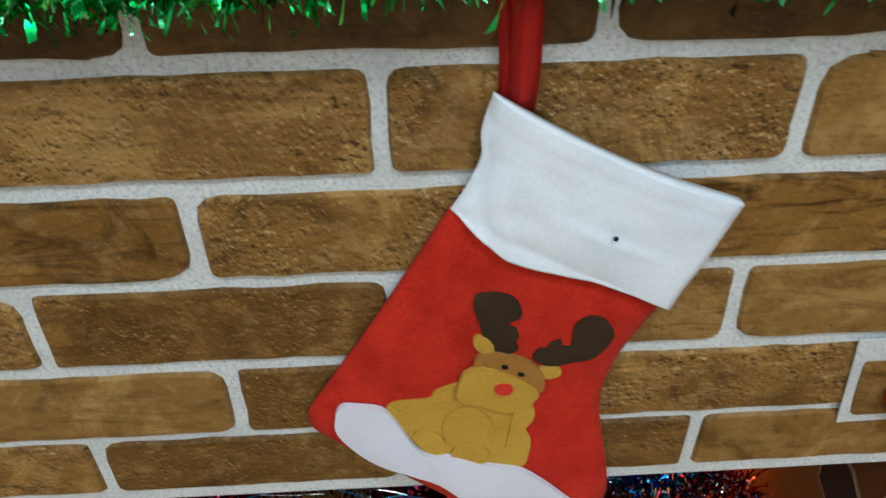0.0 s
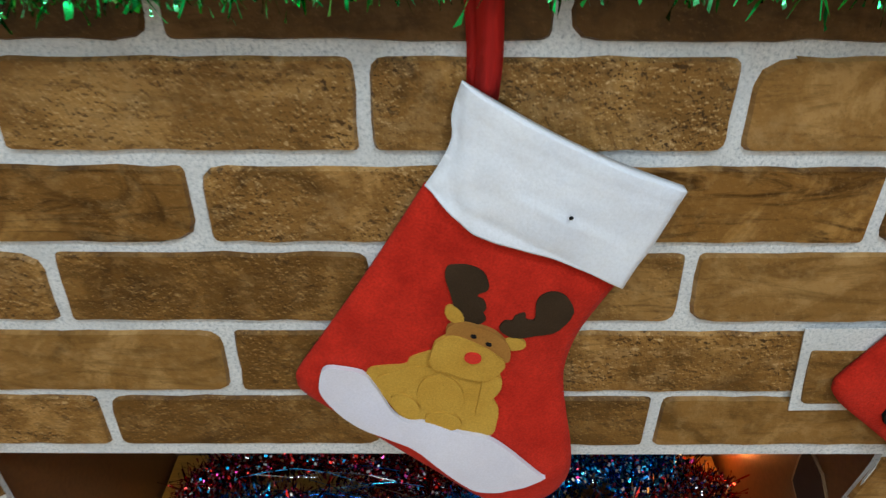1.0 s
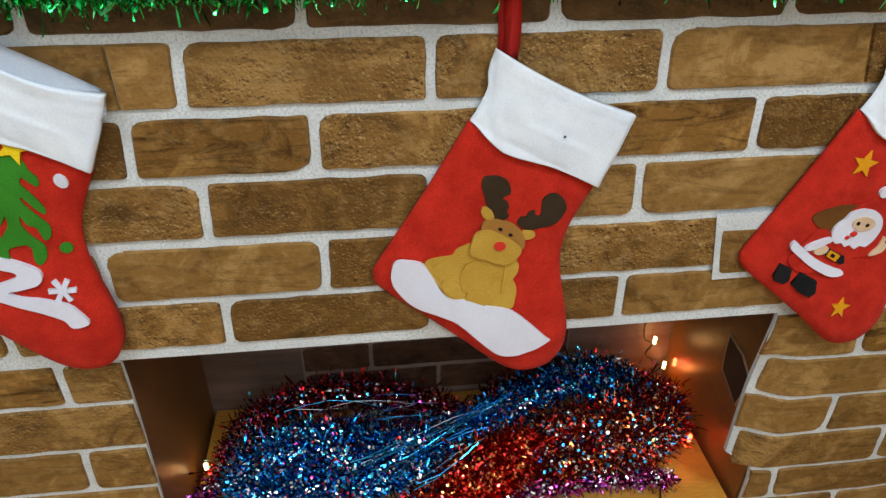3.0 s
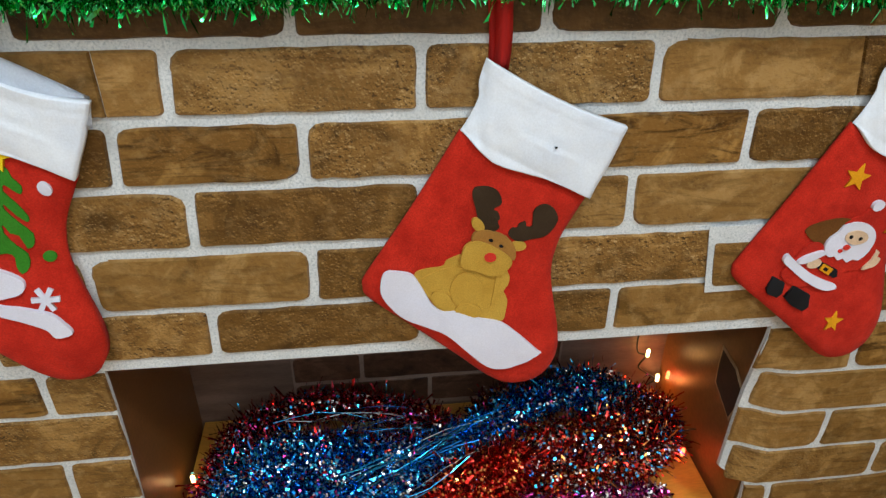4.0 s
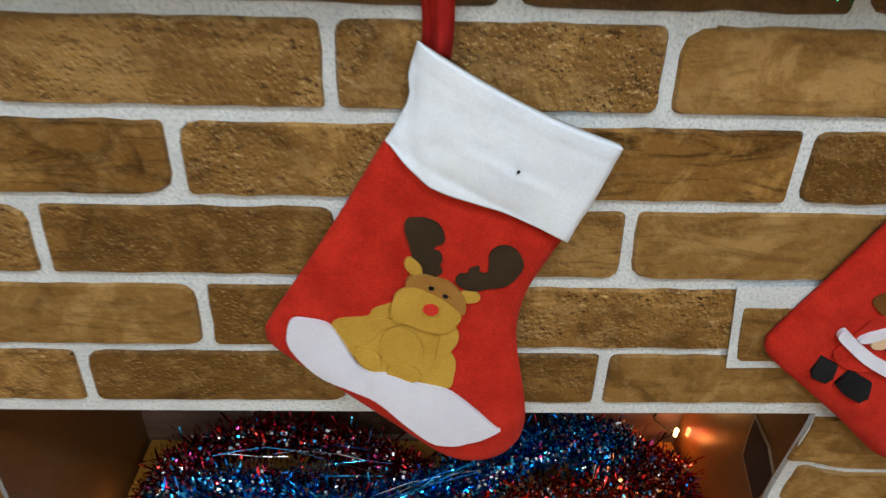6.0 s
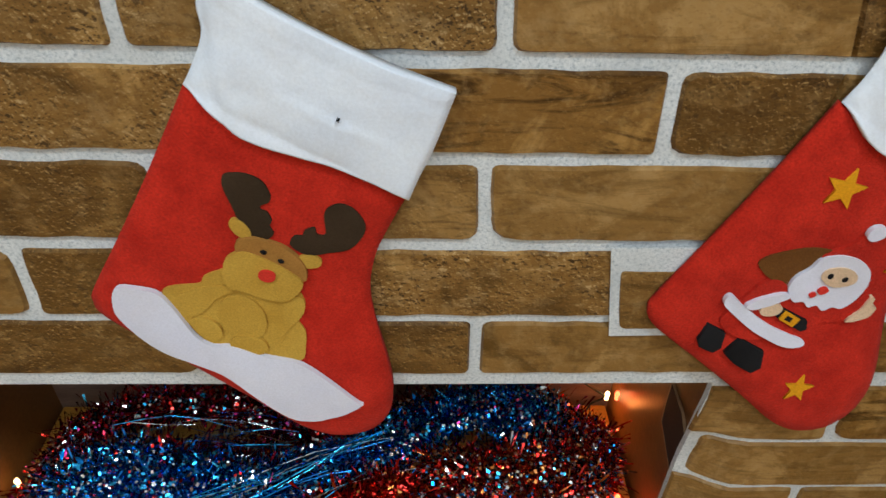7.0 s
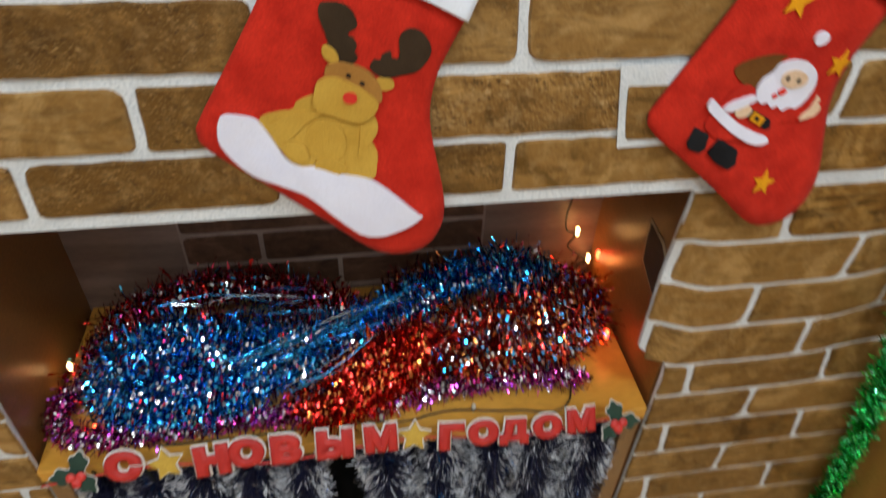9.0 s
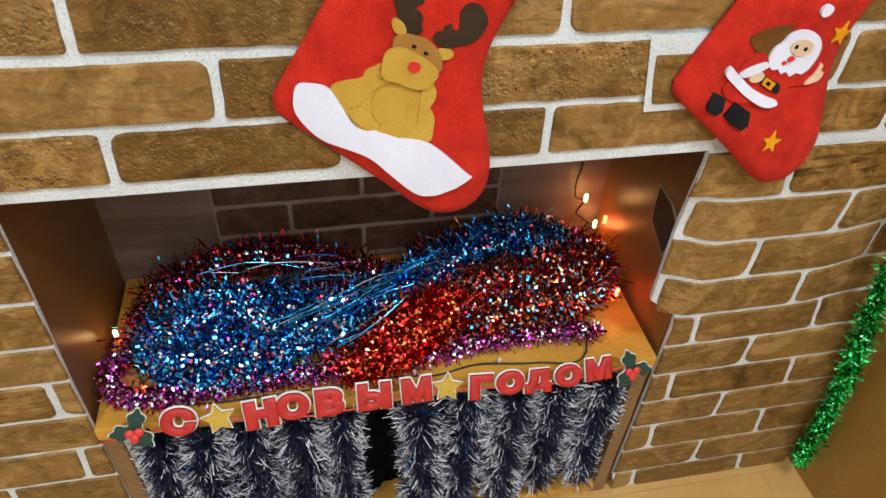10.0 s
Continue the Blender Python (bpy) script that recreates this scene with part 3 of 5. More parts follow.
# middle stocking
mid = stocking("red felt stocking with white cuff and tan felt patches", (0.026, -0.004, 1.043), 0.002, 0.055)
patch(mid, "felt_patch", [onto_foot(*p) for p in [(-0.090, -0.202), (-0.081, -0.200), (-0.065, -0.205), (-0.056, -0.221), (-0.046, -0.244), (-0.036, -0.253), (-0.023, -0.255), (-0.005, -0.263), (0.011, -0.267), (0.026, -0.274), (0.044, -0.291), (0.064, -0.3135), (0.0655, -0.316), (0.051, -0.328), (0.029, -0.337), (0.010, -0.332), (-0.011, -0.309), (-0.032, -0.285), (-0.053, -0.272), (-0.075, -0.261), (-0.089, -0.243), (-0.095, -0.227), (-0.094, -0.212)]], M_WHITEFELT, 0.0034, "white felt snow drift")
patch(mid, "felt_patch", [onto_foot(*p) for p in [(-0.062, -0.209), (-0.050, -0.200), (-0.035, -0.197), (-0.031, -0.190), (-0.022, -0.186), (-0.015, -0.185), (0.004, -0.195), (0.024, -0.204), (0.030, -0.211), (0.0305, -0.223), (0.0255, -0.232), (0.0295, -0.244), (0.0285, -0.258), (0.025, -0.271), (0.010, -0.269), (-0.012, -0.260), (-0.036, -0.255), (-0.050, -0.235)]], M_TAN, 0.0, "tan felt patch")
patch(mid, "felt_patch", [onto_foot(*p) for p in [(-0.055, -0.214), (-0.045, -0.205), (-0.032, -0.199), (-0.018, -0.199), (-0.011, -0.203), (-0.025, -0.210), (-0.036, -0.223), (-0.047, -0.228)]], M_TAN, 0.0014)
patch(mid, "felt_patch", [onto_foot(*p) for p in [(0.019, -0.210), (0.030, -0.212), (0.0305, -0.223), (0.0255, -0.232), (0.018, -0.240), (0.013, -0.250), (0.016, -0.228)]], M_TAN, 0.0014)
felt("felt_patch", oval(*onto_foot(-0.0115, -0.2295), 0.0160, 0.0195, 10), body_front, M_TAN, mid, 0.0016)
felt("felt_patch", oval(*onto_foot(-0.0365, -0.238), 0.0115, 0.0075, -42), body_front, M_TAN, mid, 0.0026)
felt("felt_patch", oval(*onto_foot(-0.010, -0.2545), 0.0130, 0.0080, -10), body_front, M_TAN, mid, 0.0026)
felt("felt_patch", oval(-0.002, -0.1525, 0.0050, 0.0085, 32), body_front, M_TAN, mid, 0.0008)
felt("felt_patch", oval(0.0375, -0.1780, 0.0080, 0.0054, -8), body_front, M_TAN, mid, 0.0008)
patch(mid, "felt_patch", [onto_foot(*p) for p in [(-0.006, -0.162), (0.003, -0.158), (0.013, -0.160), (0.024, -0.165), (0.033, -0.176), (0.0355, -0.186), (0.033, -0.193), (0.020, -0.183), (0.008, -0.176), (-0.006, -0.173)]], M_TANDARK, 0.0026, "darker tan felt patch")
patch(mid, "felt_patch", [onto_foot(*p) for p in [(-0.013, -0.173), (-0.002, -0.169), (0.011, -0.174), (0.024, -0.183), (0.032, -0.192), (0.030, -0.202), (0.021, -0.2105), (0.010, -0.210), (-0.004, -0.202), (-0.014, -0.199), (-0.018, -0.191), (-0.0165, -0.181)]], M_TAN, 0.0042)
felt("dot", oval(0.0105, -0.1865, 0.0056, 0.0048), body_front, M_NOSE, mid, 0.0058, label="scarlet felt dot")
for x, z in ((0.0105, -0.1685), (0.0205, -0.1752)):
    felt("dot", oval(x, z, 0.0021, 0.0016, -20), body_front, M_BLACKFELT, mid, 0.0042, 0.0008, 0, "small black dot")
patch(mid, "felt_patch", [onto_foot(*p) for p in [(-0.004, -0.114), (0.006, -0.114), (0.015, -0.119), (0.019, -0.128), (0.018, -0.133), (0.0132, -0.135), (0.0122, -0.138), (0.016, -0.140), (0.018, -0.146), (0.0162, -0.150), (0.018, -0.156), (0.011, -0.161), (0.003, -0.158), (-0.002, -0.147), (-0.005, -0.135), (-0.008, -0.124), (-0.0075, -0.117)]], M_UMBER, 0.0, "dark brown felt patch")
patch(mid, "felt_patch", [onto_foot(*p) for p in [(0.053, -0.137), (0.060, -0.135), (0.068, -0.139), (0.074, -0.150), (0.072, -0.160), (0.063, -0.169), (0.049, -0.172), (0.039, -0.173), (0.032, -0.170), (0.027, -0.164), (0.030, -0.158), (0.035, -0.158), (0.037, -0.154), (0.043, -0.152), (0.044, -0.157), (0.0495, -0.157), (0.0495, -0.143)]], M_UMBER, 0.0, "dark brown felt patch")
felt("loose_thread", star_outline(0.063, -0.0765, 0.0012, 20, 0.3, 4), cuff_front(0.002), M_BLACKFELT, mid, 0.0032, 0.0006, 0, "dark speck on the cuff")

# right stocking
right = stocking("red felt stocking with white cuff, yellow stars, small felt patches", (0.385, -0.004, 1.037), 0.004, 0.06)
right.rotation_euler.y = radians(-2.5)
right.scale.x, right.scale.z = 0.905, 0.98
OX, OZ, TURNED, SQUEEZE, PULL = 0.385, 1.037, radians(2.5), 0.905, -0.009
SQUASH = 0.98


def loc(pts):
    """From the wall's plane to the stocking's own; towards the foot the front swells, which shifts the felt."""
    c, q = math.cos(TURNED), math.sin(TURNED)
    flat = [(((x - OX) * c + (z - OZ) * q) / SQUEEZE, (-(x - OX) * q + (z - OZ) * c) / SQUASH) for x, z in pts]
    return [(x + PULL * max(-0.14 - z, 0.0) / 0.2, z + 0.009 * max(-0.14 - z, 0.0) / 0.2) for x, z in flat]


for x, z, r, turn in ((0.390, 0.922, 0.0150, 76), (0.4220, 0.747, 0.0135, 80), (0.4530, 0.864, 0.0135, 75)):
    felt("felt_star", star_outline(*loc([(x, z)])[0], r, turn, 0.42), body_front, M_GOLDFELT, right, 0.0, label="golden yellow felt star")
patch(right, "felt_patch", loc([(0.356, 0.863), (0.366, 0.872), (0.381, 0.8755), (0.397, 0.8755), (0.410, 0.870), (0.400, 0.858), (0.384, 0.846), (0.372, 0.848)]), M_SACK, 0.0, "brown felt patch")
patch(right, "felt_patch", loc([(0.352, 0.823), (0.357, 0.836), (0.364, 0.848), (0.377, 0.8485), (0.396, 0.832), (0.423, 0.824), (0.434, 0.829), (0.440, 0.837), (0.444, 0.829), (0.433, 0.813), (0.415, 0.810), (0.410, 0.796), (0.393, 0.797), (0.372, 0.796), (0.356, 0.800), (0.346, 0.812)]), M_RED, 0.0008, "red felt patch")
patch(right, "felt_patch", loc([(0.396, 0.869), (0.408, 0.880), (0.420, 0.890), (0.4255, 0.886), (0.428, 0.872), (0.434, 0.858), (0.415, 0.862)]), M_RED, 0.0008)
patch(right, "felt_patch", loc([(0.382, 0.844), (0.384, 0.854), (0.392, 0.860), (0.396, 0.869), (0.407, 0.8725), (0.420, 0.869), (0.4315, 0.859), (0.436, 0.845), (0.4325, 0.832), (0.426, 0.8245), (0.419, 0.826), (0.413, 0.823), (0.407, 0.828), (0.401, 0.827), (0.396, 0.832), (0.389, 0.832)]), M_WHITEFELT, 0.0024, "white felt patch")
felt("felt_patch", oval(*loc([(0.4125, 0.8540)])[0], 0.0135, 0.0084, -14), body_front, M_BEIGE, right, 0.0038, label="beige felt patch")
for x, z in ((0.4055, 0.8555), (0.4165, 0.8525)):
    felt("dot", oval(*loc([(x, z)])[0], 0.0021, 0.0023), body_front, M_BLACKFELT, right, 0.0052, 0.0006, 0, "small black dot")
felt("dot", oval(*loc([(0.4055, 0.8425)])[0], 0.0036, 0.0024, 25), body_front, M_NOSE, right, 0.0052, label="scarlet felt dot")
felt("dot", oval(*loc([(0.4000, 0.8385)])[0], 0.0028, 0.0018, 10), body_front, M_NOSE, right, 0.0040)
felt("felt_patch", oval(*loc([(0.4220, 0.8905)])[0], 0.0070, 0.0056, 10), body_front, M_WHITEFELT, right, 0.0026, label="white felt dot")
patch(right, "felt_patch", loc([(0.3435, 0.8320), (0.3470, 0.8358), (0.3545, 0.8295), (0.376, 0.8125), (0.395, 0.8025), (0.4075, 0.7975), (0.4085, 0.7920), (0.395, 0.7910), (0.373, 0.8030), (0.352, 0.8195), (0.3445, 0.8265)]), M_WHITEFELT, 0.0030, "white felt band")
patch(right, "felt_patch", loc([(0.3575, 0.8275), (0.364, 0.8345), (0.380, 0.8395), (0.3855, 0.8365), (0.377, 0.8305), (0.365, 0.8255)]), M_WHITEFELT, 0.0040, "white felt band")
felt("felt_patch", oval(*loc([(0.3765, 0.8245)])[0], 0.0085, 0.0055, 5), body_front, M_BEIGE, right, 0.0036, label="beige felt patch")
patch(right, "felt_patch", loc([(0.4325, 0.8130), (0.4375, 0.8205), (0.4410, 0.8240), (0.4440, 0.8335), (0.4475, 0.8320), (0.4470, 0.8255), (0.4520, 0.8240), (0.4500, 0.8175), (0.4430, 0.8150)]), M_BEIGE, 0.0026, "beige felt patch", True, 2)
felt("felt_belt", np.array(loc([(0.379, 0.8265), (0.384, 0.8260), (0.405, 0.8150), (0.407, 0.8070), (0.403, 0.8055), (0.382, 0.8180)])), body_front, M_BLACKFELT, right, 0.0028, label="black felt belt")
felt("felt_buckle", np.array(loc([(0.3870, 0.8240), (0.3985, 0.8175), (0.3955, 0.8100), (0.3840, 0.8170)])), body_front, M_GOLDFELT, right, 0.0042)
felt("felt_buckle", np.array(loc([(0.3890, 0.8205), (0.3935, 0.8180), (0.3920, 0.8145), (0.3875, 0.8170)])), body_front, M_BLACKFELT, right, 0.0054, 0.0006, 0)
patch(right, "felt_patch", loc([(0.3385, 0.8085), (0.3525, 0.8010), (0.3525, 0.7880), (0.3475, 0.7835), (0.3370, 0.7880), (0.3345, 0.7945)]), M_BLACKFELT, 0.0016, "black felt patch", False)
patch(right, "felt_patch", loc([(0.3640, 0.7970), (0.3845, 0.7845), (0.3860, 0.7700), (0.3800, 0.7650), (0.3660, 0.7730), (0.3560, 0.7830)]), M_BLACKFELT, 0.0016, "black felt patch", False)

# left stocking
left = stocking("red felt stocking with green felt tree and gaping white cuff", (-0.408, -0.004, 1.080), 0.010, 0.03, 0.014)
SQUASH = 0.97
left.rotation_euler.y = radians(1.7)
left.scale.x = left.scale.z = 0.97
OX, OZ, TURNED, SQUEEZE, PULL = -0.408, 1.080, radians(-1.7), 0.97, 0.006
# green tree: the drooping tips of its right side, then the same mirrored about its leaning axis
tips = [(0.013, 0.967), (0.020, 0.955), (0.0265, 0.947), (0.0255, 0.940), (0.0195, 0.944), (0.0135, 0.949), (0.0115, 0.943), (0.020, 0.931), (0.027, 0.918), (0.026, 0.912), (0.018, 0.920), (0.0105, 0.931), (0.010, 0.925), (0.0205, 0.910), (0.028, 0.900), (0.0275, 0.889), (0.0215, 0.885), (0.017, 0.899), (0.0105, 0.902), (0.006, 0.912), (0.0055, 0.902), (0.0125, 0.889), (0.0205, 0.879), (0.0205, 0.866), (0.0135, 0.859), (0.0095, 0.867), (0.0095, 0.876), (0.004, 0.881)]
axis = lambda z: -0.3810 + 0.15 * (z - 0.967)
ring = [(axis(z) + x, z) for x, z in tips] + [(axis(z) - x, z + 0.18 * x) for x, z in reversed(tips[:-1])]
patch(left, "felt_patch", loc(ring), M_GREENFELT, 0.0, "green felt tree", True, 2)
felt("felt_star", star_outline(*loc([(-0.3685, 0.976)])[0], 0.0155, 64, 0.42), body_front, M_YELLOWFELT, left, 0.0022, label="yellow felt star")
felt("felt_patch", oval(*loc([(-0.340, 0.944)])[0], 0.0056, 0.0068, 20), body_front, M_WHITEFELT, left, 0.0006, label="white felt dot")
felt("felt_patch", oval(*loc([(-0.357, 0.875)])[0], 0.0056, 0.0054, 20), body_front, M_GREENFELT, left, 0.0006, label="green felt dot")
felt("felt_flake", flake_outline(*loc([(-0.371, 0.832)])[0], 0.0125, 0), body_front, M_WHITEFELT, left, 0.0006, label="white felt snowflake")
felt("felt_flake", flake_outline(*loc([(-0.397, 0.984)])[0], 0.0125, 5), body_front, M_WHITEFELT, left, 0.0006, label="white felt snowflake")
patch(left, "felt_patch", loc([(-0.444, 0.880), (-0.427, 0.875), (-0.413, 0.871), (-0.397, 0.863), (-0.385, 0.854), (-0.385, 0.845), (-0.392, 0.839), (-0.405, 0.836), (-0.417, 0.834), (-0.407, 0.828), (-0.389, 0.824), (-0.370, 0.818), (-0.360, 0.807), (-0.3555, 0.796), (-0.371, 0.792), (-0.377, 0.801), (-0.393, 0.809), (-0.415, 0.820), (-0.430, 0.827), (-0.433, 0.835), (-0.428, 0.841), (-0.414, 0.846), (-0.405, 0.850), (-0.407, 0.855), (-0.417, 0.859), (-0.430, 0.865), (-0.446, 0.868)]), M_WHITEFELT, 0.0022, "white felt zigzag ribbon", True, 3)


# ---- tinsel ----
def fringe(path, radius, count, width, mats, shares, seed, lean=0.3, bend=0.25, core=0.0, flat=1.0, segs=2, crinkle=0.0):
    """Foil strips standing off a core line; path is an array of points."""
    rng = np.random.default_rng(seed)
    seg = np.linalg.norm(np.diff(path, axis=0), axis=1)
    cum = np.concatenate([[0], np.cumsum(seg)])
    s = rng.random(count) * cum[-1]
    i = np.clip(np.searchsorted(cum, s) - 1, 0, len(seg) - 1)
    f = ((s - cum[i]) / seg[i])[:, None]
    base = path[i] * (1 - f) + path[i + 1] * f
    tan = (path[i + 1] - path[i]) / seg[i][:, None]
    rnd = rng.normal(size=(count, 3))
    rad = rnd - (rnd * tan).sum(1)[:, None] * tan
    rad /= np.linalg.norm(rad, axis=1)[:, None]
    d = rad + lean * rng.normal(size=(count, 1)) * tan
    d /= np.linalg.norm(d, axis=1)[:, None]
    size = radius * (0.55 + 0.5 * rng.random(count))[:, None]
    side = np.cross(d, rng.normal(size=(count, 3)))
    side *= (width * (0.6 + 0.8 * rng.random(count)) / 2 / np.linalg.norm(side, axis=1))[:, None]
    curve = rng.normal(size=(count, 3)) * bend
    rows = []
    for k in range(segs + 1):
        t = k / segs
        c = base + core * d + size * (t * d + t * t * curve)
        c[:, 2] = base[:, 2] + (c[:, 2] - base[:, 2]) * flat
        # each strip is crinkled: its width turns from step to step
        tw = side * (1 - 0.3 * t) if k == 0 or not crinkle else (1 - 0.2 * t) * (side + crinkle * np.linalg.norm(side, axis=1)[:, None] * rng.normal(size=(count, 3)))
        rows += [c - tw, c + tw]
    verts = np.stack(rows, 1).reshape(-1, 3)
    per = 2 * (segs + 1)
    o = np.arange(count)[:, None] * per
    faces = np.concatenate([o + np.array([2 * k, 2 * k + 1, 2 * k + 3, 2 * k + 2]) for k in range(segs)], 1).reshape(-1, 4)
    pick = rng.choice(len(shares), size=count, p=np.array(shares) / sum(shares))
    return verts, faces, pick


def flakes(path, radius, count, size, shares, seed):
    """Small facets round a core line, facing roughly outwards."""
    rng = np.random.default_rng(seed)
    i = rng.integers(0, len(path) - 1, count)
    f = rng.random((count, 1))
    base = path[i] * (1 - f) + path[i + 1] * f
    out = rng.normal(size=(count, 3)) + np.array((0.0, -0.5, 0.7))
    out /= np.linalg.norm(out, axis=1)[:, None]
    c = base + out * radius * (0.8 + 0.35 * rng.random((count, 1)))
    n = out + 0.45 * rng.normal(size=(count, 3)) + np.array((0.0, -0.3, 0.5))
    a = np.cross(n, rng.normal(size=(count, 3)))
    a /= np.linalg.norm(a, axis=1)[:, None]
    b = np.cross(n, a)
    b /= np.linalg.norm(b, axis=1)[:, None]
    w = size * (0.5 + 0.6 * rng.random((count, 1))) / 2
    a, b = a * w * 1.3, b * w * 0.9
    verts = np.stack([c - a - b, c + a - b, c + a + b, c - a + b], 1).reshape(-1, 3)
    faces = np.arange(count)[:, None] * 4 + np.arange(4)
    return verts, faces, rng.choice(len(shares), size=count, p=np.array(shares) / sum(shares))


def fringe_mesh(name, verts, faces, index, mats):
    me = bpy.data.meshes.new(name)
    me.vertices.add(len(verts))
    me.vertices.foreach_set("co", np.ascontiguousarray(verts, np.float32).ravel())
    me.loops.add(faces.size)
    me.loops.foreach_set("vertex_index", np.ascontiguousarray(faces, np.int32).ravel())
    me.polygons.add(len(faces))
    me.polygons.foreach_set("loop_start", np.arange(0, faces.size, 4, dtype=np.int32))
    for m in mats:
        me.materials.append(m)
    me.polygons.foreach_set("material_index", np.asarray(index, np.int32))
    me.update(calc_edges=True)
    return me


def garland(label, points, radius, count, width, mats, shares, seed, group="", floor_z=None, flat=1.0, lean=0.6, bend=0.5, glints=None, shell=0.8, sparkle=0.5, glint=0.0033):
    path = spline(points, False, 10)
    v, f, pick = fringe(path, radius, count, width, mats, shares, seed, lean, bend, 0.0, flat, 7, 1.4)
    # added short bright flakes at the outside that imitate the strips' glints
    v2, f2, pick2 = flakes(path, radius * shell, int(count * sparkle * 0.7), glint, glints or shares, seed + 500)
    f = np.concatenate([f, f2 + len(v)])
    v = np.concatenate([v, v2])
    tone = np.concatenate([np.repeat(pick, 7), pick2])
    if floor_z is not None:
        v[:, 2] = np.maximum(v[:, 2], floor_z + 0.0006 + 0.004 * np.abs(np.sin(v[:, 0] * 900 + v[:, 1] * 700)))
    ob = thing("tinsel_garland", label, "tinsel", group)
    fr = new("fringe", fringe_mesh("fringe", v, f, tone, mats))
    fr.parent = ob
    part("core", tube([tuple(p) for p in path], 0.0012, 5), M_WIRE, ob)
    return ob


# green tinsel along the fireplace's top edge
top_pts = [(x, -0.019 + 0.005 * math.sin(x * 17), 1.108 + 0.004 * math.sin(x * 9 + 1)) for x in np.linspace(-0.79, 0.78, 26)]
garland("thick green foil tinsel draped along the fireplace top", top_pts, 0.0225, 34000, 0.0009, [M_FOIL_GREEN, M_FOIL_LIME], (0.75, 0.25), 11, glints=(0.3, 0.7), bend=0.3, shell=0.75, glint=0.0019)
side_pts = [(0.735, -0.030, 1.10), (0.700, -0.040, 0.86), (0.676, -0.034, 0.62), (0.684, -0.030, 0.50), (0.722, -0.030, 0.33), (0.742, -0.034, 0.18), (0.752, -0.030, 0.075), (0.756, -0.034, 0.05)]
garland("green foil tinsel strand hanging down beside the cupboard", side_pts, 0.0135, 9000, 0.0016, [M_FOIL_GREEN, M_FOIL_LIME], (0.8, 0.2), 12, glints=(0.3, 0.7), glint=0.003)

# heap of tinsel on the cabinet
HEAP = "tinsel heaped on the cabinet"
Z0 = CAB_TOP
garland("dark red foil tinsel heaped on the cabinet", [(-0.315, 0.120, Z0 + 0.028), (-0.29, 0.185, Z0 + 0.045), (-0.22, 0.215, Z0 + 0.06), (-0.13, 0.22, Z0 + 0.065), (-0.04, 0.205, Z0 + 0.05), (0.03, 0.16, Z0 + 0.042), (0.0, 0.11, Z0 + 0.05), (-0.10, 0.13, Z0 + 0.06), (-0.20, 0.14, Z0 + 0.06), (-0.26, 0.13, Z0 + 0.05)], 0.027, 15000, 0.0012, [M_FOIL_WINE, M_FOIL_RED, M_FOIL_SILVER, M_FOIL_SKY, M_FOIL_PINK], (0.52, 0.28, 0.08, 0.08, 0.04), 21, HEAP, Z0, lean=2.0, bend=0.4, sparkle=0.46, shell=0.92, glints=(0.1, 0.3, 0.3, 0.15, 0.15))
garland("blue foil tinsel heaped on the cabinet", [(-0.285, 0.115, Z0 + 0.05), (-0.27, 0.065, Z0 + 0.045), (-0.20, 0.050, Z0 + 0.05), (-0.13, 0.075, Z0 + 0.06), (-0.19, 0.105, Z0 + 0.075), (-0.25, 0.09, Z0 + 0.07), (-0.16, 0.06, Z0 + 0.065), (-0.07, 0.065, Z0 + 0.06), (0.01, 0.09, Z0 + 0.065), (0.08, 0.125, Z0 + 0.065), (0.15, 0.17, Z0 + 0.07), (0.22, 0.20, Z0 + 0.075), (0.29, 0.195, Z0 + 0.06), (0.31, 0.16, Z0 + 0.05), (0.24, 0.165, Z0 + 0.07)], 0.025, 18000, 0.0012, [M_FOIL_BLUE, M_FOIL_SKY, M_FOIL_SILVER, M_FOIL_WINE, M_FOIL_PINK], (0.5, 0.42, 0.03, 0.03, 0.02), 22, HEAP, Z0, lean=2.0, bend=0.4, sparkle=0.46, shell=0.92, glints=(0.15, 0.42, 0.3, 0.05, 0.08))
garland("bright red foil tinsel heaped on the cabinet", [(-0.04, 0.045, Z0 + 0.03), (0.02, 0.05, Z0 + 0.042), (0.09, 0.075, Z0 + 0.05), (0.16, 0.095, Z0 + 0.05), (0.23, 0.10, Z0 + 0.05), (0.29, 0.085, Z0 + 0.042), (0.35, 0.12, Z0 + 0.045), (0.355, 0.18, Z0 + 0.05), (0.28, 0.145, Z0 + 0.06), (0.20, 0.13, Z0 + 0.055)], 0.026, 14000, 0.0012, [M_FOIL_RED, M_FOIL_COPPER, M_FOIL_SILVER, M_FOIL_WINE, M_FOIL_BLUE], (0.42, 0.16, 0.06, 0.26, 0.1), 23, HEAP, Z0, lean=2.0, bend=0.4, sparkle=0.46, shell=0.92, glints=(0.36, 0.22, 0.22, 0.0, 0.2))
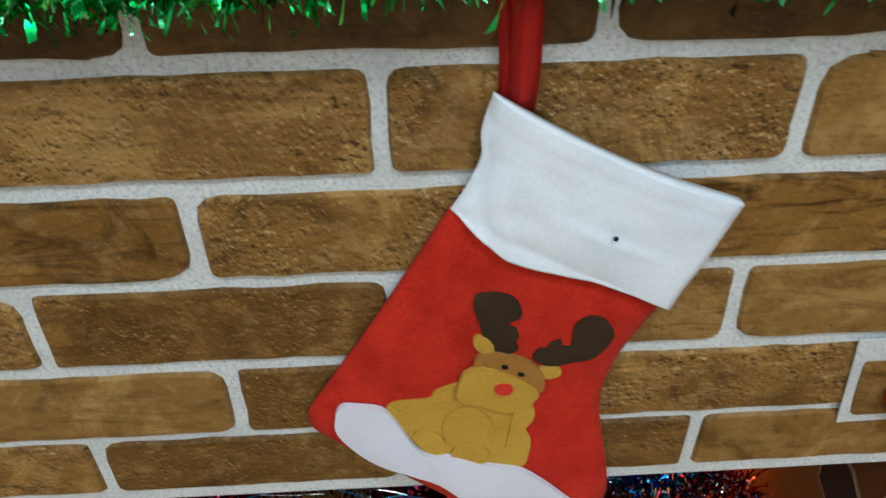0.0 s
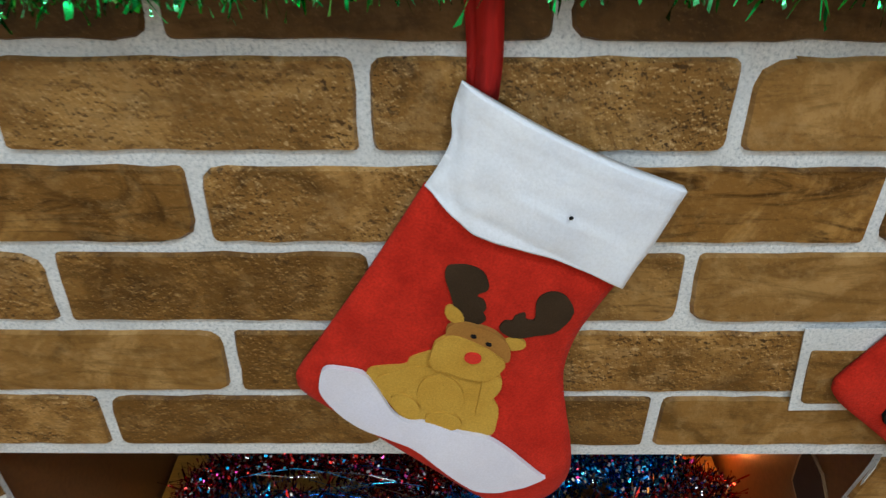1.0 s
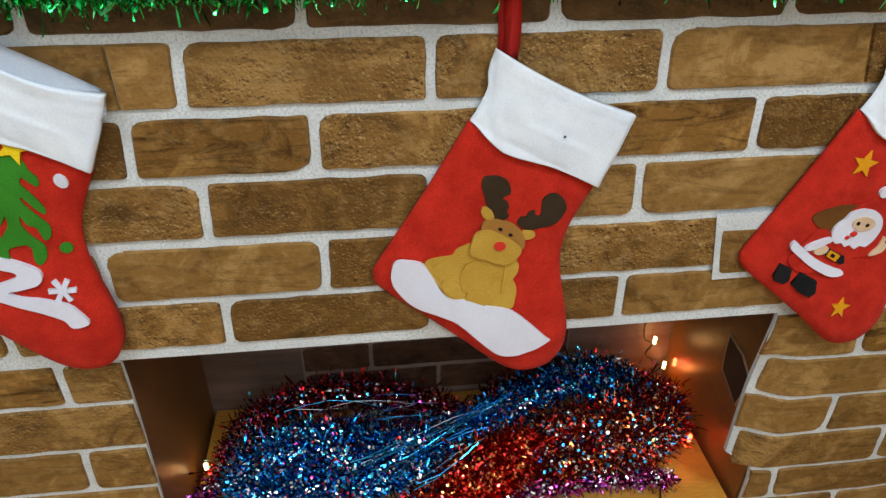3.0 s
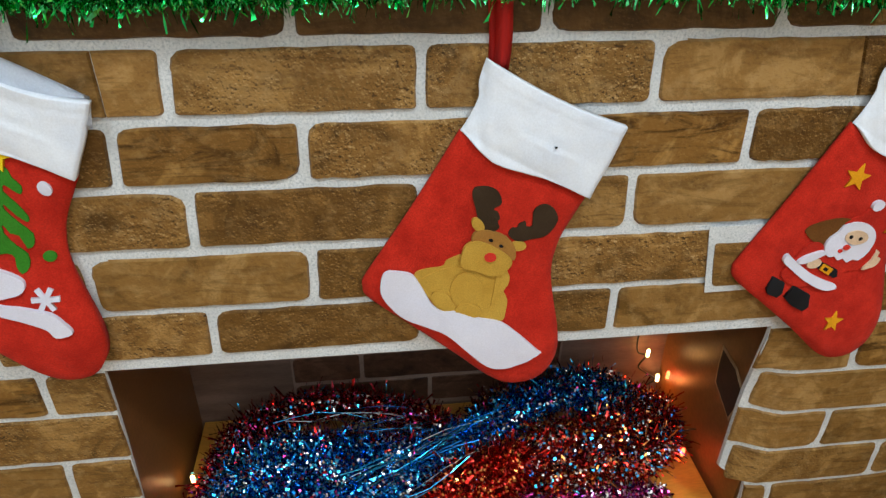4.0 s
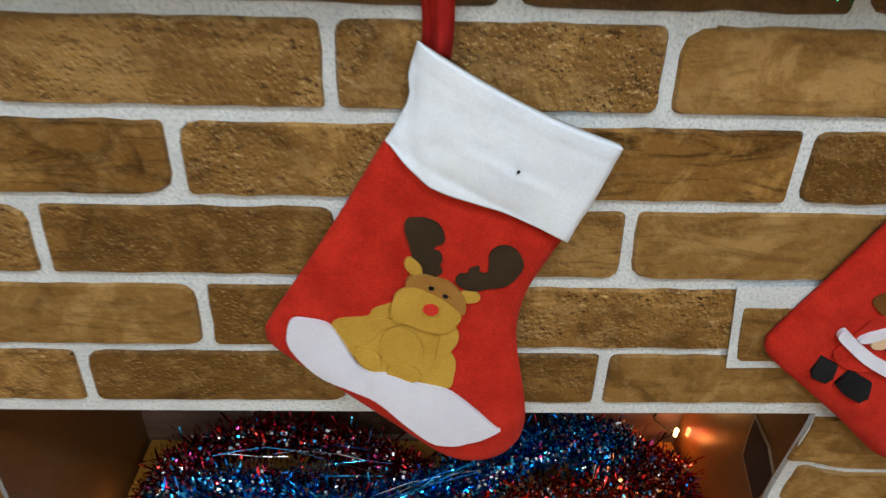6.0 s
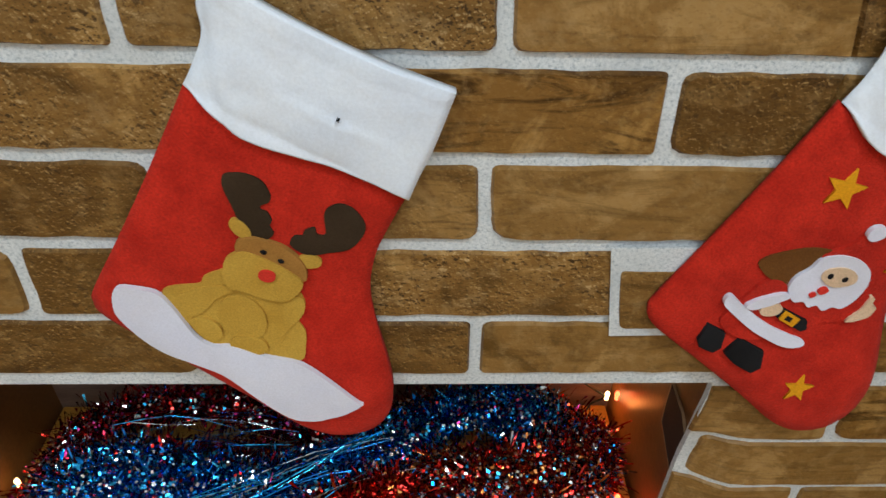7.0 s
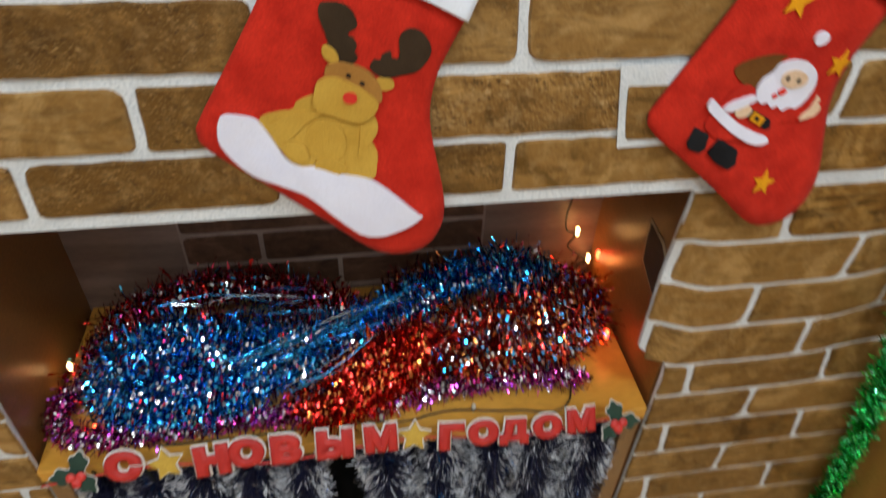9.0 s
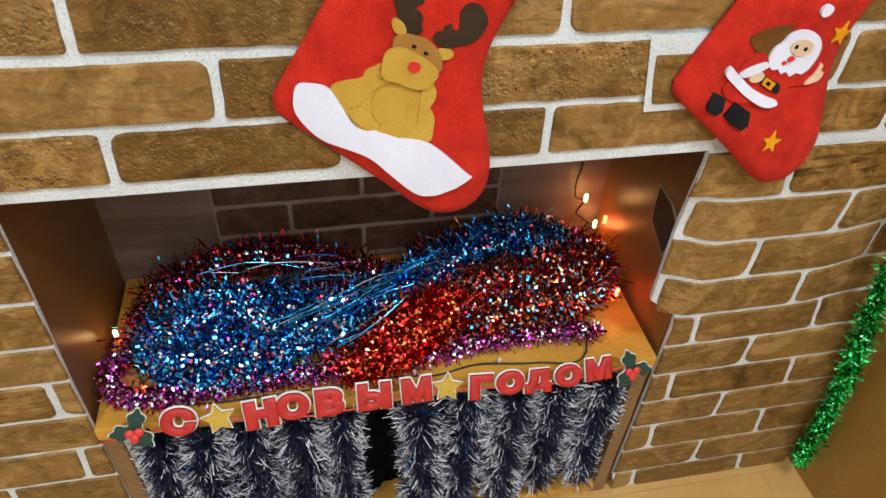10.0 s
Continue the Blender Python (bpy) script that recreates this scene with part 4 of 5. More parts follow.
garland("thin violet and pink foil tinsel along the cabinet's front edge", [(-0.315, 0.125, Z0 + 0.016), (-0.342, 0.085, Z0 + 0.016), (-0.340, 0.045, Z0 + 0.016), (-0.30, 0.024, Z0 + 0.016), (-0.23, 0.024, Z0 + 0.017), (-0.14, 0.030, Z0 + 0.018), (-0.05, 0.030, Z0 + 0.018), (0.06, 0.036, Z0 + 0.02), (0.15, 0.045, Z0 + 0.022), (0.24, 0.050, Z0 + 0.022), (0.32, 0.045, Z0 + 0.018)], 0.017, 9000, 0.0012, [M_FOIL_VIOLET, M_FOIL_PINK, M_FOIL_SILVER], (0.45, 0.35, 0.2), 24, HEAP, Z0, lean=2.0, bend=0.4, sparkle=0.46, shell=0.92, glints=(0.25, 0.35, 0.4))
garland("dark wine and copper foil tinsel under the heap", [(-0.30, 0.16, Z0 + 0.02), (-0.2, 0.09, Z0 + 0.03), (-0.08, 0.17, Z0 + 0.035), (0.04, 0.12, Z0 + 0.03), (0.10, 0.21, Z0 + 0.045), (0.19, 0.22, Z0 + 0.055), (0.30, 0.225, Z0 + 0.05), (0.33, 0.15, Z0 + 0.03), (0.2, 0.07, Z0 + 0.03)], 0.029, 13000, 0.0012, [M_FOIL_WINE, M_FOIL_COPPER, M_FOIL_SILVER, M_FOIL_PINK], (0.55, 0.2, 0.12, 0.13), 25, HEAP, Z0, lean=2.0, bend=0.4, sparkle=0.46, shell=0.92, glints=(0.1, 0.25, 0.5, 0.15))
garland("blue and silver foil tinsel in loose loops on the heap", [(-0.27, 0.14, Z0 + 0.055), (-0.20, 0.135, Z0 + 0.075), (-0.11, 0.115, Z0 + 0.078), (-0.05, 0.10, Z0 + 0.068), (-0.10, 0.05, Z0 + 0.05), (-0.18, 0.035, Z0 + 0.035), (-0.26, 0.045, Z0 + 0.03), (-0.295, 0.085, Z0 + 0.04), (-0.23, 0.10, Z0 + 0.075), (-0.12, 0.09, Z0 + 0.075), (0.05, 0.145, Z0 + 0.068), (0.14, 0.20, Z0 + 0.07), (0.25, 0.225, Z0 + 0.075), (0.31, 0.21, Z0 + 0.06)], 0.025, 11000, 0.0012, [M_FOIL_BLUE, M_FOIL_SKY, M_FOIL_SILVER, M_FOIL_WINE, M_FOIL_RED], (0.46, 0.42, 0.04, 0.05, 0.03), 26, HEAP, Z0, lean=2.1, bend=0.4, sparkle=0.42, shell=0.9, glints=(0.15, 0.42, 0.28, 0.05, 0.1))
garland("bright red foil tinsel fanned out at the front", [(-0.035, 0.030, Z0 + 0.022), (0.02, 0.035, Z0 + 0.035), (0.07, 0.055, Z0 + 0.048), (0.11, 0.09, Z0 + 0.062), (0.05, 0.075, Z0 + 0.06), (0.0, 0.055, Z0 + 0.05)], 0.030, 9000, 0.0012, [M_FOIL_RED, M_FOIL_COPPER], (0.85, 0.15), 27, HEAP, Z0, lean=0.9, bend=0.4, sparkle=0.46, shell=0.92, glints=(0.7, 0.3))
garland("copper and red foil tinsel trailing to the board's end", [(0.14, 0.065, Z0 + 0.035), (0.22, 0.075, Z0 + 0.045), (0.30, 0.085, Z0 + 0.045), (0.345, 0.12, Z0 + 0.04), (0.35, 0.16, Z0 + 0.035), (0.30, 0.13, Z0 + 0.06), (0.22, 0.115, Z0 + 0.065), (0.15, 0.125, Z0 + 0.068)], 0.028, 10000, 0.0012, [M_FOIL_COPPER, M_FOIL_RED, M_FOIL_SILVER, M_FOIL_SKY, M_FOIL_WINE], (0.28, 0.36, 0.08, 0.08, 0.2), 28, HEAP, Z0, lean=1.9, bend=0.4, sparkle=0.46, shell=0.92, glints=(0.3, 0.3, 0.22, 0.18, 0.0))
# long loose strips lying over the heap
strips = [(-0.12, 0.045, 0.10, 0.145), (-0.10, 0.055, 0.09, 0.15), (-0.14, 0.15, 0.0, 0.135), (-0.06, 0.030, 0.12, 0.125), (-0.09, 0.040, 0.05, 0.10), (-0.22, 0.17, -0.05, 0.17)]
rng = random.Random(5)
bm = bmesh.new()
for x0, y0, x1, y1 in strips:
    for k in range(11):
        a = Vector((x0 + rng.uniform(-0.02, 0.02), y0 + rng.uniform(-0.015, 0.015), Z0 + rng.uniform(0.075, 0.098)))
        b = Vector((x1 + rng.uniform(-0.02, 0.02), y1 + rng.uniform(-0.015, 0.015), Z0 + rng.uniform(0.08, 0.105)))
        w = Vector((rng.uniform(-1, 1), rng.uniform(-1, 1), rng.uniform(-1, 1))).normalized() * 0.00045
        row = []
        for j in range(6):
            p = a.lerp(b, j / 5) + Vector((0.004 * math.sin(j + 2 * k), 0.014 * math.sin(math.pi * j / 5) * math.sin(k * 1.7), 0.006 * math.sin(j * 1.3 + k)))
            row.append((bm.verts.new(p - w), bm.verts.new(p + w)))
        for r, s in zip(row, row[1:]):
            bm.faces.new((r[0], r[1], s[1], s[0])).material_index = (0, 1, 0, 1, 2)[k % 5]
ob = thing("tinsel_garland", "loose blue and silver foil strips lying over the heap", "tinsel", HEAP)
part("fringe", bm, [M_FOIL_SKY, M_FOIL_BLUE, M_FOIL_SILVER], ob)

# frosted dark garlands hanging from the cabinet's front
HANG = [(-0.296, 0.034, 0.045), (-0.238, 0.034, 0.043), (-0.176, 0.034, 0.046), (-0.112, 0.034, 0.045), (-0.052, 0.036, 0.040), (0.058, 0.036, 0.045), (0.122, 0.045, 0.042), (0.190, 0.055, 0.042), (0.258, 0.075, 0.043), (0.325, 0.11, 0.042)]
for n, (x, low, rad) in enumerate(HANG):
    pts = np.array([(x + 0.006 * math.sin(n * 2.1 + 6 * t) + 0.004 * math.sin(n + 14 * t), 0.004 - 0.010 * (n % 2) - 0.006 * math.sin(n * 1.7 + 5 * t), 0.345 - (0.345 - low) * t) for t in np.linspace(0, 1, 16)])
    v1, f1, p1 = fringe(pts, rad * 0.72, 5200, 0.0012, [], (0.75, 0.25), 40 + n, 0.6, 0.25)
    v2, f2, p2 = fringe(pts, rad * 0.26, 5600, 0.0017, [], (0.62, 0.38), 140 + n, 0.7, 0.5, rad * 0.52)
    v = np.concatenate([v1, v2])
    f = np.concatenate([f1, f2 + len(v1)])
    # the frost sits in patches, thickest towards the sides of each strand
    tip = v2.reshape(len(p2), -1, 3)[:, -1]
    frost = 1.25 * np.abs(tip[:, 0] - x) / rad + 0.2 * np.sin(tip[:, 2] * 67 + n * 2.3 + tip[:, 0] * 90) + 0.15 * np.sin(tip[:, 2] * 151 + 3 * n - tip[:, 0] * 70)
    p2 = np.where(frost + 0.3 * np.random.default_rng(240 + n).normal(size=len(p2)) > 0.66, 0, 1)
    idx = np.concatenate([np.repeat(np.where(p1 == 1, np.arange(len(p1)) % 4 == 0, 0) * 2, 2), np.repeat(np.where(p2 == 0, 1, 0), 2)]).astype(int)
    v[:, 2] = np.maximum(v[:, 2], 0.034)
    g = thing("tinsel_garland", "thick dark navy tinsel with frosted white tips hanging from the cabinet", "tinsel", "dark garlands under the cabinet top")
    fr = new("fringe", fringe_mesh("fringe", v, f, idx, [M_NAVY, M_SNOW, M_FOIL_BLUE]))
    fr.parent = g
    part("core", tube([tuple(p) for p in np.concatenate([[(x, -0.007, 0.372)], pts])], 0.002, 5), M_WIRE, g)

# ---- greeting letters along the cabinet's front edge ----
sign = thing("letter_banner", "red foam letters, yellow stars and holly along the cabinet edge", "banner")


def letter(char, x, z, height, turn):
    meshes = []
    for offset, depth, lift in ((0.008, 0.0012, 0.0), (0.004 - 0.0015, 0.0022, 0.0030)):
        cu = bpy.data.curves.new("letter", "FONT")
        cu.body, cu.size, cu.extrude, cu.align_x, cu.align_y = char, 1.0, depth / height, "CENTER", "CENTER"
        cu.resolution_u = 3
        cu.bevel_depth, cu.bevel_resolution = (0.135, 1) if lift == 0.0 else (0.095, 1)
        tmp = new("letter", cu)
        me = bpy.data.meshes.new_from_object(tmp.evaluated_get(bpy.context.evaluated_depsgraph_get()))
        bpy.data.objects.remove(tmp)
        bpy.data.curves.remove(cu)
        co = [v.co.copy() for v in me.vertices]
        lo, hi = min(c.y for c in co), max(c.y for c in co)
        xa, xb = min(c.x for c in co), max(c.x for c in co)
        meshes.append((me, (lo + hi) / 2, hi - lo, (xa + xb) / 2, lift))
    scale = height / meshes[0][2]
    base = None
    for (me, cy, h, cx, lift), material, name in zip(meshes, (M_BORDER, M_LETTER), ("rim", "letter")):
        me.transform(Matrix.Translation((x, -0.0135 - 1.2 * lift, z)) @ Matrix.Rotation(radians(turn), 4, "Y") @ Matrix.Rotation(radians(90), 4, "X") @ Matrix.Diagonal((scale * (1.2 if char == "Ы" else 1.12 if char == "М" else 1.28), scale, scale * (0.25 if lift == 0.0 else 0.6), 1)) @ Matrix.Translation((-cx, -cy, 0)))
        me.materials.append(material)
        me.name = name
        if name == "rim":
            rim_me = me
        else:
            base = new("letter", me)
            base.parent = sign
    rim = new("rim", rim_me)
    rim.parent = base
    tagged(rim, "white card rim")
    return base


WORDS = [("С", -0.251, 0.398, 3, 0.041), ("Н", -0.152, 0.394, -4, 0.042), ("О", -0.1125, 0.399, 2, 0.040), ("В", -0.0660, 0.398, 0, 0.041), ("Ы", -0.0085, 0.398, 1, 0.041), ("М", 0.047, 0.399, -1, 0.039), ("Г", 0.134, 0.391, 4, 0.039), ("О", 0.174, 0.392, -3, 0.037), ("Д", 0.2130, 0.389, 2, 0.037), ("О", 0.256, 0.391, 0, 0.036), ("М", 0.300, 0.395, -2, 0.036)]
for char, x, z, turn, height in WORDS:
    letter(char, x, z, height, turn)


def extruded(outline, y0, y1, bm=None):
    bm = bm or bmesh.new()
    f = [bm.verts.new((p[0], y0, p[1])) for p in outline]
    b = [bm.verts.new((p[0], y1, p[1])) for p in outline]
    bm.faces.new(f)
    bm.faces.new(b[::-1])
    n = len(f)
    for i in range(n):
        bm.faces.new((f[i], b[i], b[(i + 1) % n], f[(i + 1) % n]))
    bmesh.ops.recalc_face_normals(bm, faces=bm.faces)
    return bm


for x, z, r, turn in ((-0.204, 0.395, 0.020, 100), (0.088, 0.397, 0.020, 84)):
    st = part("star", extruded(star_outline(x, z, r, turn, 0.5), -0.0185, -0.0155), M_STARFOAM, sign, "yellow foam star")
    part("rim", extruded(star_outline(x, z, r * 1.13, turn, 0.53), -0.0152, -0.0135), M_BORDER, st)
for x, z, flip in ((-0.303, 0.394, 1), (0.348, 0.388, -1)):
    for a in (75, 185, 310):
        rad = radians(a if flip > 0 else 180 - a)
        cx, cz = x + 0.013 * math.cos(rad), z + 0.013 * math.sin(rad)
        leaf = [(cx + (0.0145 * math.cos(t) * math.cos(rad) - 0.0095 * math.sin(t) * math.sin(rad)) * (1 + 0.16 * math.cos(5 * t)), cz + (0.0145 * math.cos(t) * math.sin(rad) + 0.0095 * math.sin(t) * math.cos(rad)) * (1 + 0.16 * math.cos(5 * t))) for t in np.linspace(0, math.tau, 30, endpoint=False)]
        big = [(cx + (p[0] - cx) * 1.11, cz + (p[1] - cz) * 1.11) for p in leaf]
        dy = 0.0006 * a / 100
        lf = part("leaf", extruded(leaf, -0.0178 - dy, -0.0160 - dy), M_HOLLY, sign, "dark green foam holly leaf")
        part("rim", extruded(big, -0.0157 - dy, -0.0148 - dy), M_BORDER, lf)
    for bx, bz in ((-0.005, -0.002), (0.006, -0.001), (0.0, -0.009)):
        bm = bmesh.new()
        bmesh.ops.create_uvsphere(bm, u_segments=12, v_segments=8, radius=0.006, matrix=Matrix.Translation((x + bx, -0.021, z + bz)) @ Matrix.Diagonal((1, 0.5, 1, 1)))
        part("berry", bm, M_BERRY, sign, "red berry", True)
cord = [(x, -0.0125 - 0.0006 * math.sin(x * 40), 0.386 + 0.006 * math.sin(x * 21)) for x in np.linspace(-0.345, 0.365, 50)]
part("cord", tube(cord, 0.0013, 5), M_BERRY, sign, "thin red cord", True)

# the letters lean back on the board's edge
lean_back = Matrix.Translation((0, -0.021, 0.391)) @ Matrix.Rotation(radians(-28), 4, "X") @ Matrix.Translation((0, 0.0135, -0.392))
for ob in sign.children_recursive:
    ob.data.transform(lean_back)

# ---- string lights ----
lights = thing("string_lights", "dark green string of small fairy lights, some lit warm and red", "string lights")
hang = spline([(0.350, 0.264, 0.72), (0.354, 0.264, 0.60), (0.352, 0.262, 0.535), (0.347, 0.260, 0.50), (0.352, 0.260, 0.472), (0.366, 0.258, 0.465), (0.358, 0.260, 0.440), (0.374, 0.258, 0.425), (0.390, 0.256, 0.412), (0.374, 0.256, 0.398), (0.366, 0.250, 0.390), (0.345, 0.24, 0.392)], False, 6)
part("wire", tube([tuple(p) for p in hang], 0.0016, 5), M_WIRE, lights, smooth=True)
loop = spline([(0.345, 0.24, 0.392), (0.33, 0.20, Z0 + 0.01), (0.30, 0.02, Z0 + 0.004), (0.22, 0.012, Z0 + 0.004), (0.14, 0.020, Z0 + 0.006), (0.08, 0.012, Z0 + 0.004), (0.02, 0.016, Z0 + 0.006), (-0.12, 0.014, Z0 + 0.004), (-0.24, 0.016, Z0 + 0.004), (-0.30, 0.05, Z0 + 0.005), (-0.315, 0.085, Z0 + 0.02), (-0.31, 0.10, Z0 + 0.03)], False, 6)
part("wire", tube([tuple(p) for p in loop], 0.0014, 5), M_WIRE, lights, smooth=True)
# third bulb is added: its red glow stands in for a side-board reflection
BULBS = [((0.367, 0.255, 0.476), M_BULB), ((0.393, 0.254, 0.420), M_BULB), ((0.396, 0.230, 0.448), M_BULB_RED), ((0.372, 0.10, 0.415), M_BULB_RED), ((-0.345, 0.13, 0.41), M_BULB), ((-0.30, 0.045, 0.388), M_BULB_RED), ((0.17, 0.020, 0.387), M_BULB_OFF), ((0.05, 0.018, 0.387), M_BULB_OFF)]
for (x, y, z), material in BULBS:
    bm = bmesh.new()
    bmesh.ops.create_uvsphere(bm, u_segments=10, v_segments=8, radius=0.0032, matrix=Matrix.Translation((x, y, z)) @ Matrix.Diagonal((1, 1, 1.6, 1)))
    bmesh.ops.create_cone(bm, cap_ends=True, segments=8, radius1=0.0026, radius2=0.0026, depth=0.008, matrix=Matrix.Translation((x, y, z - 0.006)))
    part("bulb", bm, material, lights, smooth=True)
for x, y, z, watts, color in ((0.362, 0.238, 0.478, 0.034, (1.0, 0.46, 0.13)), (0.383, 0.236, 0.424, 0.050, (1.0, 0.27, 0.06)), (0.375, 0.085, 0.42, 0.025, (1.0, 0.12, 0.04)), (-0.335, 0.12, 0.42, 0.009, (1.0, 0.3, 0.08))):
    data = bpy.data.lights.new("fairy_light", "POINT")
    data.energy, data.color, data.shadow_soft_size = watts, color, 0.004
    new("fairy_light", data).location = (x, y, z)


# ---- bricks of the fireplace, planks of the floor ----
def brick_bm(lt, lb, rt, rb, z0, z1, seed, depth=0.0032, corner=0.008, bend=curl, cut_l=False, cut_r=False):
    """One brick with slanted ends, rounded corners and slightly uneven edges; lt, lb, rt, rb are its ends' x at top and bottom."""
    r = random.Random(seed)
    quad = [(lb, z0, cut_l), (rb, z0, cut_r), (rt, z1, cut_r), (lt, z1, cut_l)]
    ring = []
    for k in range(4):
        (px, pz, _), (x, z, cut), (qx, qz, qcut) = quad[k - 1], quad[k], quad[(k + 1) % 4]
        rad = 0.0004 if cut else corner * r.choice((0.4, 0.6, 0.9, 1.2, 1.9))
        p, c, q = Vector((px, pz)), Vector((x, z)), Vector((qx, qz))
        wide = rad * r.choice((1.0, 1.0, 1.6)) if not cut else rad
        a, b = c + (p - c).normalized() * (wide if k in (1, 3) else rad), c + (q - c).normalized() * (rad if k in (1, 3) else wide)
        for t in ((0.0, 0.33, 0.67, 1.0) if not cut else (0.0, 1.0)):
            ring.append((1 - t) ** 2 * a + 2 * t * (1 - t) * c + t * t * b)
        # the edge towards the next corner wanders a little
        run = q - c
        straight = cut and qcut
        n = 1 if straight else max(2, int(run.length / 0.017))
        side = Vector((run.y, -run.x)).normalized()
        for m in range(1, n):
            f = m / n
            if min(f, 1 - f) * run.length > 0.018:
                ring.append(c + run * f + side * r.uniform(-0.0009, 0.0009))
    cx, cz = (lt + lb + rt + rb) / 4, (z0 + z1) / 2
    bm = bmesh.new()
    outer = [bm.verts.new((p.x, 0.0004, p.y)) for p in ring]
    inner = [bm.verts.new((p.x + math.copysign(min(0.0018, abs(cx - p.x)), cx - p.x), -depth, p.y + math.copysign(min(0.0018, abs(cz - p.y)), cz - p.y))) for p in ring]
    n = len(ring)
    for i in range(n):
        bm.faces.new((outer[i], outer[(i + 1) % n], inner[(i + 1) % n], inner[i]))
    bm.faces.new(inner)
    # cut into columns so that the brick follows a bent sheet
    x0, x1 = min(lt, lb), max(rt, rb)
    steps = []
    if bend is curl:
        steps = [cx]
        if z1 < 0.74:
            steps += [x for x in (0.380, 0.388, 0.396, 0.406, 0.418, 0.60, 0.62, 0.64, 0.66, 0.68) if abs(x - cx) > 0.003]
    for x in steps:
        if x0 + 0.004 < x < x1 - 0.004:
            bmesh.ops.bisect_plane(bm, geom=[*bm.verts, *bm.edges, *bm.faces], plane_co=(x, 0, 0), plane_no=(1, 0, 0))
    for v in bm.verts:
        v.co.y += bend(v.co.x, v.co.z)
    bmesh.ops.recalc_face_normals(bm, faces=bm.faces)
    return bm


JOINT = 0.0080
LOOKS = {"t": M_BRICK, "p": M_BRICK_PALE, "r": M_BRICK_ROUGH, "s": M_BRICK_STREAK, "b": M_BRICK_BROWN, "d": M_BRICK_SHADED}
count = 0


def course(ends, looks, z0, z1, parent):
    """Bricks between joints; an end is x or (x at the top, x at the bottom), in a list where the paper is plainly cut."""
    global count
    ends = [(e, False) if not isinstance(e, list) else (e[0], True) for e in ends]
    ends = [((e, e) if not isinstance(e, tuple) else e, cut) for e, cut in ends]
    for ((lt, lb), cl), ((rt, rb), cr), tone in zip(ends, ends[1:], looks):
        count += 1
        a, b = (-0.0001 if cl else JOINT / 2), (-0.0001 if cr else JOINT / 2)
        part("brick", brick_bm(lt + a, lb + a, rt - b, rb - b, z0, z1, count, cut_l=cl, cut_r=cr), LOOKS[tone], parent)


# ends in brackets are cut edges of the paper
L_END, R_END = [FIRE_L], [FIRE_R]
# top course: d bricks carry the tinsel's shade in their colour
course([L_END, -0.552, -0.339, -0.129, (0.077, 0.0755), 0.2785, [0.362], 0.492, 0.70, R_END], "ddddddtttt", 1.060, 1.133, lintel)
course([L_END, -0.652, -0.446, [-0.283], (-0.229, -0.233), -0.0265, (0.1765, 0.179), [(0.361, 0.371)], 0.592, R_END], "ttpprrpbt", 0.9975, 1.052, lintel)
course([L_END, -0.552, (-0.283, -0.288), (-0.128, -0.129), 0.079, (0.2765, 0.279), [(0.372, 0.367)], 0.492, 0.70, R_END], "tbsrsbttt", 0.935, 0.988, lintel)
course([L_END, -0.652, -0.446, (-0.231, -0.235), -0.0265, (0.173, 0.176), 0.386, 0.592, R_END], "ttrbtptt", 0.871, 0.927, lintel)
course([L_END, -0.552, -0.337, (-0.130, -0.133), 0.079, [(0.264, 0.2725)]], "ttpbr", 0.804, 0.8615, lintel)
course([[0.395], 0.482, 0.70, R_END], "tpt", 0.804, 0.8615, lintel)
course([L_END, -0.652, (-0.449, -0.445), (-0.234, -0.236), -0.026, (0.175, 0.176), 0.372, 0.570, R_END], "ttrbbpst", 0.744, 0.797, lintel)

# a scrap of the paper pasted over the front, its left edge aslant
bm = bmesh.new()
quad = [(0.2725, 0.7868), (0.40, 0.7890), (0.40, 0.8685), (0.2600, 0.8672)]
front, rear = [bm.verts.new((x, -0.0047, z)) for x, z in quad], [bm.verts.new((x, -0.0036, z)) for x, z in quad]
bm.faces.new(front)
for k in range(4):
    bm.faces.new((front[k], rear[k], rear[(k + 1) % 4], front[(k + 1) % 4]))
bmesh.ops.recalc_face_normals(bm, faces=bm.faces)
overlay = part("paper_patch", bm, M_MORTAR, fire, "pasted-on scrap of brick-print paper")
part("brick", brick_bm(0.2685, 0.2770, 0.3995, 0.3995, 0.7935, 0.8495, 777, 0.0062, cut_r=True), M_BRICK, overlay)

RIGHT_Z = [0.7265, 0.657, 0.5905, 0.5245, JAMB_STEP, 0.397, 0.331, 0.263, 0.196, 0.124, 0.054, -0.002]
RIGHT_X = [[(0.478, 0.485), 0.69], [(0.586, 0.583)], [0.485, 0.672], [(0.577, 0.580)], [(0.441, 0.447), (0.634, 0.641)], [0.5485], [(0.441, 0.446), (0.643, 0.652)], [0.549], [(0.445, 0.452), (0.645, 0.653)], [0.5545], [(0.448, 0.452), (0.655, 0.664)]]
RIGHT_LOOK = ["pst", "pt", "pps", "tt", "ptp", "tp", "tst", "tp", "pts", "tt", "ptt"]
LEFT_Z = [0.7335, 0.672, 0.6035, 0.5355, 0.4755, 0.409, 0.342, 0.272, 0.205, 0.138, 0.070, 0.0]
LEFT_X = [[-0.62, -0.4135], [-0.525], [-0.63, (-0.421, -0.425)], [-0.52], [-0.59, (-0.382, -0.385)], [-0.50], [-0.60, (-0.387, -0.392)], [(-0.492, -0.496)], [-0.60, -0.394], [-0.50], [-0.60, -0.394]]
LEFT_LOOK = ["tsr", "tr", "tpt", "tp", "tsp", "tt", "tpt", "tt", "ttt", "tt", "ttt"]
